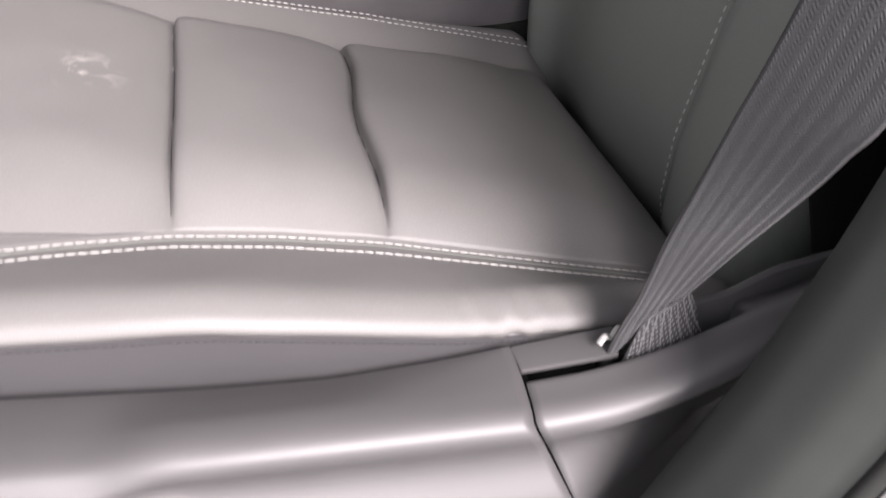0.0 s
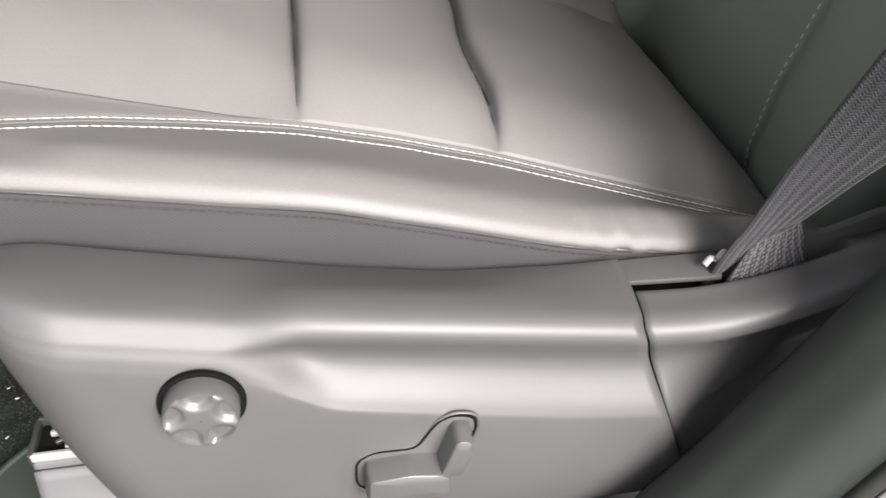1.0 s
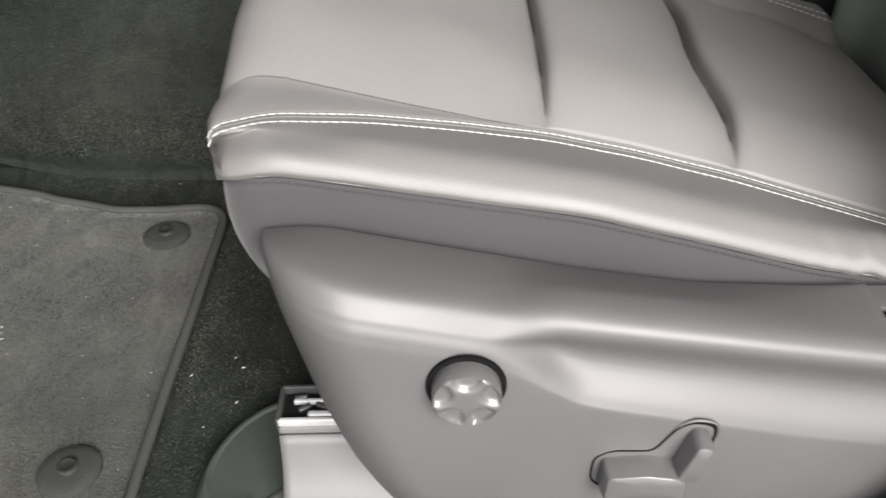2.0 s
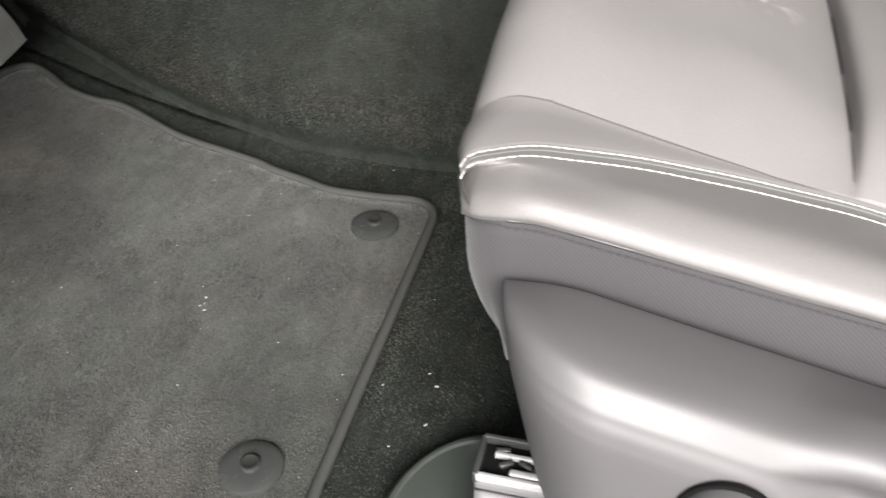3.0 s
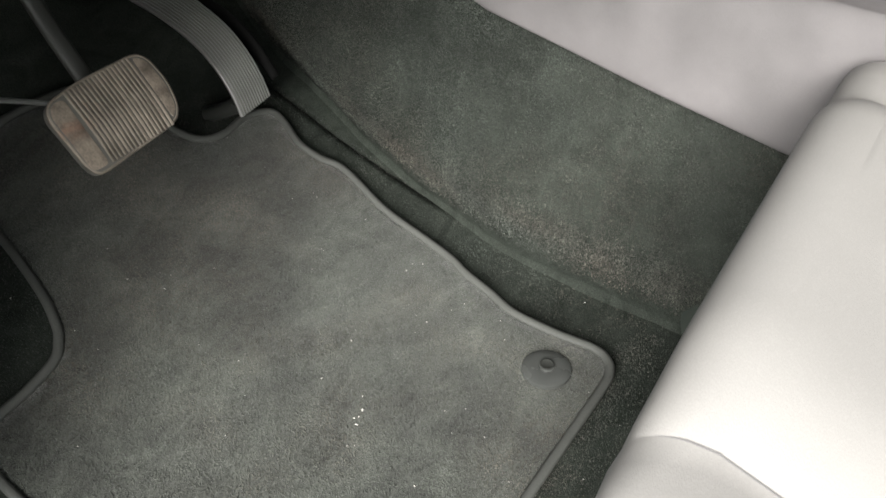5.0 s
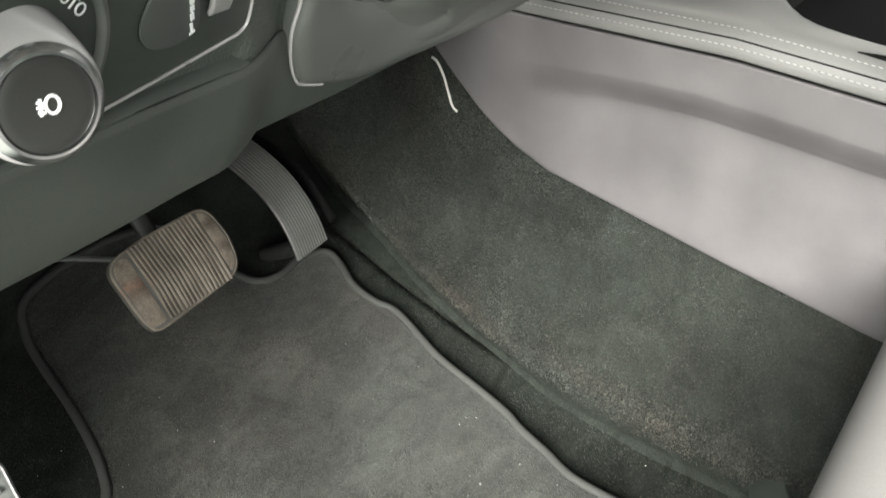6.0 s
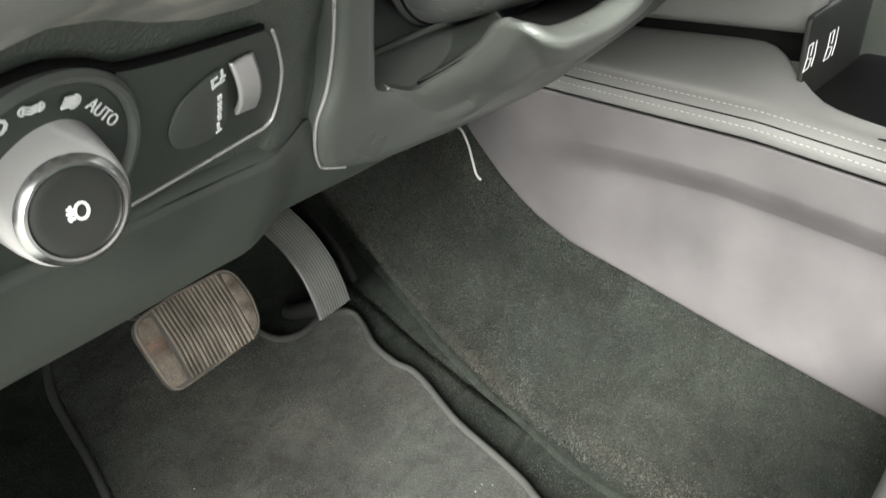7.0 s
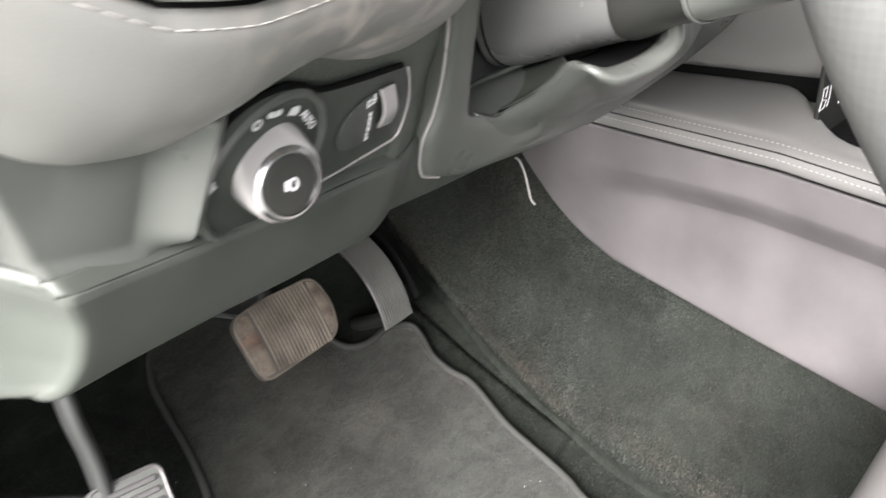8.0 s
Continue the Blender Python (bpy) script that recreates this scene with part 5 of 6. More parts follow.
def channel(d):
    """Depth of a sewn channel: a slow fall before the seam, a steep wall behind it."""
    w = 0.021 if d < 0 else 0.0048
    q = math.sqrt(d * d + 0.0010 ** 2)
    return 0.52 * math.exp(-q / w) + 0.12 * math.exp(-(d / 0.0024) ** 2)


def puff(x, y):
    """The padded squares of the centre panel, with their sewn channels."""
    yb = near_edge(x)
    t = (y - yb) / (Y_FAR - yb)
    if t <= 0 or t >= 1:
        return 0.0
    f = float(np.clip((x + 0.06) / 0.12, 0, 1))
    soft = 1 - (1 - min(1.0, t / (0.26 - 0.04 * f))) ** (2.1 + 0.3 * f)
    soft *= 1 - (1 - min(1.0, (1 - t) / 0.16)) ** 2.2
    along = (1 - channel(x - seam_x(0, y))) * (1 - channel(x - seam_x(1, y)))
    if x > 0.24:
        along *= max(0.0, 1 - ((x - 0.24) / 0.145) ** 2)
    return (0.027 + 0.006 * math.sin(math.pi * t)) * soft * along


def cushion_nodes(x):
    ys, zs = smooth_at(x, X_S, Y_S), z_stitch(x)
    cf = float(np.clip((-0.160 - x) / 0.045, 0, 1)) ** 2
    yl, zl = 0.3635 + 0.016 * cf, smooth_at(x, X_Q, Z_Q)
    hump = 0.017 - 0.004 * cf
    wf = float(np.clip((-0.105 - x) / 0.06, 0, 1))
    cap = lambda z, over: z - wf * max(0.0, z - zs - over)
    near = [(yl - 0.0020, zl - 0.0005), (yl - 0.0040, zl + 0.0050), (yl + 0.0028, zl + 0.0128 - 0.003 * cf), (yl + 0.021, cap(zl + 0.0178 - 0.004 * cf, 0.002)), (0.45 * yl + 0.55 * ys, cap(0.5 * (zl + zs) + 0.0105 - 0.002 * cf, 0.003)), (ys - 0.012, zs + 0.0014), (ys, zs), (ys + 0.004, zs + 0.0009)]
    r = far_rise(x)
    h = 1 - 0.75 * r / 0.036
    far = [(Y_FAR, base_z(x, Y_FAR)), (Y_FAR + 0.012, zs + r + 0.009 * h), (Y_FAR + 0.035, zs + r + 0.021 * h), (Y_FAR + 0.058, zs + r + 0.026 * h), (Y_FAR + 0.076, zs + r + 0.010 * h - 0.004), (Y_FAR + 0.080, zs - 0.03), (Y_FAR + 0.078, zs - 0.06)]
    return near, far


def cushion_row(x):
    near, far = cushion_nodes(x)
    a = spline([(0, *p) for p in near], 46)[:, 1:]
    y0, z0 = near[-1]
    yb = max(near_edge(x), y0 + 0.001)
    mid = [(y0 + (yb - y0) * f, z0 + (base_z(x, yb) - z0) * f) for f in (0.33, 0.66, 1.0)]
    for f in np.linspace(0, 1, 66)[1:-1]:
        t = 0.5 - 0.5 * math.cos(math.pi * f ** 0.92)
        y = yb + (Y_FAR - yb) * t
        mid.append((y, base_z(x, y) + puff(x, y)))
    b = spline([(0, *p) for p in far], 26)[:, 1:]
    return np.vstack([a, np.array(mid), b])


cush = []


def front_low(y):
    """Lower edge of the leather along the cushion's front."""
    return 0.3045 - 0.036 * float(np.clip((y - 0.40) / 0.10, 0, 1))


def corner_x(y):
    """Plan rounding of the near front corner."""
    return 0.020 * (1 - float(np.clip((y - 0.358) / 0.070, 0, 1))) ** 2


def front_swell(y):
    """The padded front edge stands proud away from the corner."""
    return 0.004 * float(np.clip((y - 0.385) / 0.08, 0, 1))


def roll_r(y):
    """Radius of the front roll: tight at the near corner, fuller across the middle."""
    f = float(np.clip((y - 0.395) / 0.11, 0, 1))
    return 0.017 + 0.024 * f * f * (3 - 2 * f)


def drop_at(y, z):
    return min(roll_r(y), max(0.003, z - front_low(y) - 0.004))


for f in np.linspace(0, 0.999, 8):
    x = -0.198 - 0.008 * math.sin(f * math.pi / 2)
    r = cushion_row(x)
    cush.append([(x + corner_x(y) - front_swell(y), y, front_low(y) + (z - drop_at(y, z) - front_low(y)) * f) for y, z in r])
def rolled_row(x_near, x_far):
    """A row of the cushion whose near end lies at x_near and whose middle at x_far."""
    rows = []
    for (ya, za), (yb, zb) in zip(cushion_row(x_near), cushion_row(x_far)):
        g = (roll_r(ya) - 0.017) / 0.024
        rows.append((x_near + (x_far - x_near) * g, ya + (yb - ya) * g, za + (zb - za) * g))
    return rows


for f in np.linspace(0.06, 1.0, 16):
    a = f * math.pi / 2
    c = 1 - math.cos(a)
    cush.append([(x + (corner_x(y) - front_swell(y)) * (1 - f), y, z - drop_at(y, z) * (1 - math.sin(a))) for x, y, z in rolled_row(-0.206 + 0.017 * c, -0.206 + 0.041 * c)])
for g in (0.2, 0.4, 0.6, 0.8):
    cush.append(rolled_row(-0.189 + 0.029 * g, -0.165 + 0.005 * g))
for x in np.concatenate([np.linspace(-0.160, -0.02, 36), np.linspace(-0.016, 0.045, 56), np.linspace(0.05, 0.125, 22), np.linspace(0.129, 0.190, 56), np.linspace(0.195, 0.415, 42)]):
    r = cushion_row(x)
    rows = []
    for y, z in r:
        wr = 0.0
        if 0.16 < x < 0.28 and y < 0.42:
            env = math.exp(-((x - 0.215) / 0.03) ** 2) * math.exp(-((y - 0.372) / 0.018) ** 2)
            wr = 0.0012 * env * (math.sin((x + 0.3 * (y - 0.36)) * 330) + 0.7 * math.sin((x - 0.2 * (y - 0.36)) * 210 + 1.0))
        dip = 0.022 * max(0.0, (x - 0.356) / 0.03) ** 2
        rows.append((x, y + wr * 0.5, z - dip + wr + 0.0008 * bump_noise(x, y, 22, 4) * min(1.0, abs(y - smooth_at(x, X_S, Y_S) + 0.006) / 0.02)))
    cush.append(rows)
cushion = grid("cushion", cush, LEATHER, seat, "grey leather cushion with three sewn squares", angle=80)


CUSH = np.array(cush)


def along_column(col, first, last, lift):
    """A line that follows the cushion's own surface at one of its columns, lifted off it."""
    k = int(col)
    rows = CUSH[first:last]
    p = rows[:, k] + (rows[:, k + 1] - rows[:, k]) * (col - k)
    across = rows[:, k + 2] - rows[:, k - 1]
    nrm = np.cross(np.gradient(p, axis=0), across)
    nrm *= (np.where(nrm[:, 2] < 0, -1.0, 1.0) / (np.linalg.norm(nrm, axis=1) + 1e-12))[:, None]
    return p + nrm * lift


LAST_ROW = len(CUSH) - 9
for col in (31.0, 38.2):
    stitches("bolster_stitching", along_column(col, 13, LAST_ROW, 0.0006), THREAD, cushion, "pale thread stitching", long=0.0054, gap=0.0011, r=0.00052)
tube("bolster_seam", along_column(35.6, 13, LAST_ROW, 0.0), 0.0005, LEATHER_LIFTED, cushion, n=5)
fold = along_column(48.0, 17, 79, 0.0001)
tube("leather_fold", fold, [0.0007 * min(1.0, k / 5, (len(fold) - 1 - k) / 20) + 0.0001 for k in range(len(fold))], SHIELD, cushion, n=5)
for off in (0.048, 0.0565):
    stitches("bolster_stitching", [(x, Y_FAR + off - 0.12 * max(0.0, x - 0.2), z_stitch(x) + far_rise(x) + (1 - 0.75 * far_rise(x) / 0.036) * float(np.interp(off - 0.12 * max(0.0, x - 0.2), (0.012, 0.035, 0.06), (0.009, 0.021, 0.027))) + 0.0022) for x in np.linspace(-0.15, 0.37, 60)], THREAD, cushion, "pale thread stitching", long=0.0052, gap=0.0017, r=0.0008)

for k in (0, 1):
    seam_pts = []
    for y in np.linspace(0.470, Y_FAR - 0.004, 60):
        xs2 = seam_x(k, y)
        seam_pts.append((xs2 + 0.0003, y, base_z(xs2, y) + puff(xs2, y) - 0.0004))
    tube("channel_seam", seam_pts, 0.0005, DARK_THREAD, cushion, "dark sewn channel", n=6)

# woven side band under the leather
X_P = (-0.19, -0.165, -0.135, -0.073, 0.027, 0.098, 0.173, 0.249, 0.33)
Z_P = (0.280, 0.283, 0.284, 0.269, 0.246, 0.233, 0.228, 0.228, 0.232)
band_path = [(x, 0.3635, smooth_at(x, X_Q, Z_Q), 0.0, -1.0) for x in np.linspace(0.33, -0.168, 60)]
for a in np.linspace(0.1, 1.0, 10):
    t = a * math.pi / 2
    band_path.append((-0.168 - 0.026 * math.sin(t), 0.3635 + 0.022 * (1 - math.cos(t)), 0.3155 - 0.0095 * a, -math.sin(t), -math.cos(t)))
for y in np.linspace(0.40, 0.86, 14):
    band_path.append((-0.1985, y, front_low(y), -1.0, 0.0))
band = []
for x, y, zt, nx, ny in band_path:
    low = min(float(np.interp(x, X_P, Z_P)) - 0.022, zt - 0.006) if ny < -0.99 else 0.225
    if -0.99 <= ny:
        low = 0.265 + (0.212 - 0.265) * (1 + ny)  if ny < 0 else 0.205
        low = 0.21
    elif x < -0.11:
        low = low + (0.21 - low) * (-0.11 - x) / 0.058
    row = []
    for k in range(10):
        f = k / 9
        o = 0.005 * math.sin(math.pi * f) - 0.003 * f - 0.018 * f * f * (1 if nx < -0.5 else max(0.0, -nx) * 2)
        row.append((x + nx * o, y + ny * o, zt - 0.001 + (low - zt) * f))
    band.append(row)
band_ob = grid("side_band", band, TWILL, seat, "dark woven side band", thick=0.002)
tube("piping", [(x + nx * 0.0008, y + ny * 0.0008, zt) for x, y, zt, nx, ny in band_path], 0.0015, SHIELD, band_ob, n=6)
tube("fold_line", [(x + nx * 0.0015, y + ny * 0.0015, zt + 0.0019) for x, y, zt, nx, ny in band_path], 0.0008, DARK_THREAD, band_ob, n=5)
stitches("band_stitching", [(x + nx * 0.0030, y + ny * 0.0030, zt - 0.0042) for x, y, zt, nx, ny in band_path], DARK_THREAD, band_ob, "dark thread stitching", long=0.0036, gap=0.0014, r=0.00045)

# plastic side shield
X_R = (-0.17, -0.142, -0.127, -0.101, -0.042, -0.024, -0.012, 0.0, 0.06, 0.153, 0.207, 0.25, 0.284, 0.321, 0.345, 0.40)
Z_R = (0.288, 0.287, 0.284, 0.277, 0.2635, 0.259, 0.259, 0.2605, 0.250, 0.234, 0.225, 0.222, 0.226, 0.236, 0.246, 0.262)
X_2 = (-0.17, -0.035, -0.02, -0.006, 0.010, 0.03, 0.052, 0.158, 0.21, 0.30, 0.40)
D_2 = (0.004, 0.004, 0.010, 0.026, 0.041, 0.044, 0.045, 0.050, 0.050, 0.055, 0.07)


def front_x(z):
    return float(np.interp(z, (0.06, 0.08, 0.10, 0.13, 0.17, 0.20, 0.24, 0.27, 0.30), (-0.07, -0.104, -0.121, -0.135, -0.148, -0.155, -0.164, -0.168, -0.167)))


def shield_prof(x):
    zp, zr = smooth_at(x, X_P, Z_P), smooth_at(x, X_R, Z_R)
    d2 = smooth_at(x, X_2, D_2)
    fl = float(np.clip((d2 - 0.006) / 0.03, 0, 1))
    z2 = zr - d2
    nodes = [(0.354, zp - 0.012), (0.3535, zp - 0.002), (0.349, zp + 0.001), (0.330, 0.5 * (zp + zr) + 0.0035), (0.311, zr + 0.0038), (0.2960, zr + 0.0012), (0.2868 + 0.0015 * fl, zr - 0.0085 - 0.001 * fl),
             (0.2835 + 0.0115 * fl, zr - 0.0140 - 0.40 * (d2 - 0.004)), (0.2803 + 0.0012 * fl, z2 - 0.009 - 0.0085 * (1 - fl)), (0.2785, z2 - 0.020 - 0.012 * (1 - fl)), (0.2775, 0.55 * z2 + 0.45 * 0.07), (0.2785, 0.105), (0.283, 0.080), (0.292, 0.070)]
    return spline([(0, *p) for p in nodes], 84)[:, 1:]


def shield(name, lo, hi, n, front, label):
    """lo, hi: where the piece begins and ends, as functions of height."""
    base = [shield_prof(x) for x in np.linspace(-0.17, 0.42, 200)]
    bx = np.linspace(-0.17, 0.42, 200)
    base = np.array(base)
    rows = []
    for s in np.linspace(0, 1, n):
        s2 = s ** 1.6 if front else s
        row = []
        for k in range(base.shape[1]):
            zref = float(np.interp(0.21, bx, base[:, k, 1]))
            if front:
                zfr = float(np.interp(-0.10, bx, base[:, k, 1]))
            a, b = lo(zfr if front else zref, k), hi(zref, k)
            x = a + (b - a) * s2
            y, z = float(np.interp(x, bx, base[:, k, 0])), float(np.interp(x, bx, base[:, k, 1]))
            if front:
                R = 0.058
                d = x - a
                if d < R and y < 0.353:
                    q2 = 1 - math.sqrt(max(0.0, 1 - (1 - d / R) ** 2))
                    y += (0.353 - y) * q2
                    zp = smooth_at(x, X_P, Z_P) - 0.001
                    if z > zp:
                        z -= (z - zp) * q2
            if not front and x < 0.345 and y > 0.3195:
                z -= 0.9 * (y - 0.3195)
                y = 0.3195 + 0.1 * (y - 0.3195)
            if not front:
                zr = smooth_at(x, X_R, Z_R) - 0.012
                y += 0.044 * float(np.clip((zr - z) / 0.06, 0, 1)) * float(np.clip((x - 0.222) / 0.10, 0, 1))
            row.append((x, y, z))
        rows.append(row)
    return grid(name, rows, SHIELD, seat, label, thick=0.003, angle=70)


def split_x(z, k):
    f = float(np.clip((k - 8) / 40, 0, 1))
    return 0.2072 - 0.0055 * f * f * (3 - 2 * f) + 0.36 * max(0.0, 0.2235 - z)


def lead_x(z, k):
    return front_x(z)


side_shield = shield("side_shield", lead_x, split_x, 90, True, "grey grained plastic side shield")
shield("rear_shield", lambda z, k: split_x(z, k) + 0.0016, lambda z, k: 0.415, 40, False, "grey grained plastic rear shield")
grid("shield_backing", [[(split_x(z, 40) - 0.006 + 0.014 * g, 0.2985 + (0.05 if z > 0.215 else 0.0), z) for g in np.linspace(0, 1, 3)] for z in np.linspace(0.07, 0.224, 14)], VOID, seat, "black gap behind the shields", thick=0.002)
# slot for the belt in the shield's top, its shade put in as near-black colour
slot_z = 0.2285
grid("belt_slot", [[(x, y, z) for y, z in ((0.316, 0.207), (0.332, 0.205), (0.350, 0.216))] for x in np.linspace(0.209, 0.34, 8)], VOID, seat, "belt slot lined near-black for its shade", thick=0.002)
prism("slot_lip", rounded([(-0.001, 0.0), (0.060, -0.003), (0.066, 0.022), (-0.001, 0.022)], 0.002), 0.004, pose(0.2085, 0.3315, slot_z - 0.0060, 0, 1, 0), SHIELD, seat, "grey slot lip", bevel=0.0012)
tube("frayed_tag", spline([(0.258, 0.335, 0.2305), (0.262, 0.336, 0.2345), (0.266, 0.336, 0.233), (0.271, 0.338, 0.237), (0.275, 0.339, 0.234)], 20), 0.0024, THREAD, seat, "frayed pale tag", n=7, flat=0.6)

# lumbar knob
kc = Vector((-0.048, 0.2776, 0.2220))
KM2 = Matrix(((1, 0, 0, kc.x), (0, 0, -1, kc.y), (0, 1, 0, kc.z), (0, 0, 0, 1)))
lathe("knob_well", [(0.0232, -0.0010), (0.0232, 0.0014), (0.0228, 0.0018), (0.0202, 0.0010)], KM2, VOID, side_shield, "black knob well", n=48)
rows = []
for r, h in ((0.0198, -0.001), (0.0200, 0.006), (0.0197, 0.0115), (0.0190, 0.0132)):
    rows.append([KM2 @ Vector((r * math.cos(a), r * math.sin(a), h)) for a in np.linspace(0, 2 * math.pi, 72, endpoint=False)])
for r in np.linspace(0.0180, 0.0004, 16):
    ring = []
    for a in np.linspace(0, 2 * math.pi, 72, endpoint=False):
        px, py = r * math.cos(a), r * math.sin(a)
        h = 0.0138
        for q in range(5):
            sx, sy = 0.0168 * math.cos((0.25 + q / 5) * 2 * math.pi), 0.0168 * math.sin((0.25 + q / 5) * 2 * math.pi)
            d = math.hypot(px - sx, py - sy)
            h -= 0.0034 / (1 + math.exp((d - 0.0074) / 0.0006))
        ring.append(KM2 @ Vector((px, py, h)))
    rows.append(ring)
grid("lumbar_knob", rows, SATIN, side_shield, "satin grey lumbar knob with five finger dimples", wrap_v=True, angle=55)

# power seat switches
SW = Matrix(((1, 0, 0, 0), (0, 0, -1, 0.2788), (0, 1, 0, 0), (0, 0, 0, 1)))
well = rounded([(0.0290, 0.136), (0.0300, 0.156), (0.040, 0.1625), (0.066, 0.1615), (0.0785, 0.182), (0.088, 0.1865), (0.1010, 0.183), (0.1020, 0.172), (0.092, 0.150), (0.088, 0.134), (0.060, 0.128), (0.036, 0.129)], 0.006, 5)
prism("switch_well", well, 0.0010, SW, SHIELD, side_shield, "grey switch bezel", bevel=0.0004)
tube("well_groove", [SW @ Vector((a, b, 0.0010)) for a, b in well], 0.0009, VOID, side_shield, "black groove", n=6, closed=True)
tube("well_rim", [SW @ Vector((0.0655 + (a - 0.0655) * 1.045, 0.157 + (b - 0.157) * 1.055, 0.0004)) for a, b in well], 0.0011, SHIELD, side_shield, n=6, closed=True)


def paddle(name, outline, scale, depth, label):
    c = Vector((sum(a for a, _ in outline) / len(outline), sum(b for _, b in outline) / len(outline)))
    o = rounded(outline, 0.003, 4)
    rows = []
    for f, h in ((1.0, 0.0), (0.99, depth * 0.5), (scale + 0.03, depth * 0.92), (scale, depth), (scale - 0.08, depth + 0.0006), (0.3, depth + 0.0011), (0.02, depth + 0.0011)):
        rows.append([SW @ Vector((c.x + (a - c.x) * f, c.y + (b - c.y) * f, h)) for a, b in o])
    grid(name, rows, SATIN, side_shield, label, wrap_v=True, angle=35)


paddle("cushion_switch", [(0.0335, 0.1345), (0.0350, 0.1565), (0.0600, 0.1580), (0.0790, 0.1545), (0.0850, 0.1500), (0.0850, 0.1335)], 0.93, 0.0175, "satin grey cushion switch")
paddle("recline_switch", [(0.0770, 0.1500), (0.0865, 0.1800), (0.0900, 0.1825), (0.0975, 0.1800), (0.0985, 0.1720), (0.0905, 0.1470)], 0.86, 0.0165, "satin grey recline switch")

# seat rail with its pale cover
rail = thing("seat_rail", (0.0, 0.38, -0.004), "pale grey seat rail end with a slotted top", "seat rail")
rbox("rail_cover", (0.50, 0.032, 0.085), pose(0.062, 0.3785, 0.0520), RAIL_GREY, rail, "pale grey rail cover", bevel=0.004)
grid("flange", [[(x, y, z) for y, z in spline([(0.362, 0.088), (0.355, 0.062), (0.345, 0.045), (0.332, 0.032), (0.318, 0.012), (0.314, -0.003)], 16)] for x in (-0.186, -0.18, 0.0, 0.3)], RAIL_GREY, rail, "pale grey sloping flange", thick=0.003)
rbox("tray", (0.30, 0.030, 0.004), pose(-0.034, 0.3800, 0.0945), VOID, rail, "black slotted tray", bevel=0.0005)
rbox("near_lip", (0.30, 0.004, 0.007), pose(-0.0365, 0.3645, 0.0980), ZINC, rail, "bright metal lip", bevel=0.0012)
rbox("middle_bar", (0.27, 0.0035, 0.006), pose(-0.042, 0.3845, 0.0975), ZINC, rail, "bright metal bar", bevel=0.001)
rbox("far_lip", (0.30, 0.0035, 0.010), pose(-0.0365, 0.3960, 0.0985), STEEL, rail, "dull metal lip", bevel=0.001)
rbox("end_wall", (0.004, 0.034, 0.009), pose(-0.1865, 0.3800, 0.0975), STEEL, rail, "dull metal end", bevel=0.001)
rbox("slide_block", (0.060, 0.006, 0.006), pose(-0.135, 0.3705, 0.0985), ZINC, rail, "pale slide block", bevel=0.002)
for xx, yy, tt in ((-0.168, 0.3775, 30), (-0.155, 0.3790, -25), (-0.172, 0.3885, 10), (-0.146, 0.3775, 50)):
    rbox("spring_clip", (0.010, 0.0035, 0.004), pose(xx, yy, 0.0985, 10, 0, tt), STEEL, rail, "dull steel clip", bevel=0.001)
rbox("base", (0.52, 0.05, 0.016), pose(0.07, 0.378, 0.0035), BLACK, rail, bevel=0.003)
rbox("rail_cover", (0.50, 0.032, 0.085), pose(0.062, 0.80, 0.0520), RAIL_GREY, rail, "pale grey rail cover", bevel=0.004)
rbox("base", (0.52, 0.05, 0.016), pose(0.07, 0.80, 0.0035), BLACK, rail, bevel=0.003)
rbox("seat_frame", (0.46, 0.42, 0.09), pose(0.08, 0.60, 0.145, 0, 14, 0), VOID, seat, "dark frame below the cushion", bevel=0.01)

foot = thing("rail_foot_cover", (-0.215, 0.405, 0.0), "dark plastic oval cover on the carpet beside the seat rail", "cover")
fm = pose(-0.213, 0.402, -0.006, 0, 0, 62)
lathe("shell", [(0.078, 0.0), (0.077, 0.010), (0.070, 0.022), (0.064, 0.026), (0.060, 0.0262), (0.057, 0.0245), (0.040, 0.025), (0.015, 0.026), (0.001, 0.026)], fm, SWITCH_DARK, foot, n=48, squash=0.62)

far_foot = thing("rail_foot_cover", (-0.235, 0.890, 0.02), "dark plastic oval cover at the tunnel carpet beside the seat", "cover")
lathe("shell", [(0.074, -0.02), (0.073, 0.010), (0.066, 0.022), (0.061, 0.026), (0.057, 0.0262), (0.054, 0.0245), (0.040, 0.025), (0.015, 0.026), (0.001, 0.026)], pose(-0.235, 0.890, 0.030, 22, 0, 100), SWITCH_DARK, far_foot, n=48, squash=0.75)

# belt buckle between the seat and the console
buckle = thing("belt_buckle", (0.33, 0.912, 0.10), "dark belt buckle with a bright metal rim", "buckle")
rbox("housing", (0.060, 0.022, 0.11), pose(0.338, 0.914, 0.175, 0, 12, 0), BLACK, buckle, "black buckle housing", bevel=0.006)
tube("metal_rim", spline([(0.287, 0.900, 0.2270), (0.305, 0.900, 0.2285), (0.328, 0.900, 0.2325), (0.346, 0.902, 0.2390)], 20), 0.0032, CHROME, buckle, "bright metal rim", n=8, flat=0.6)

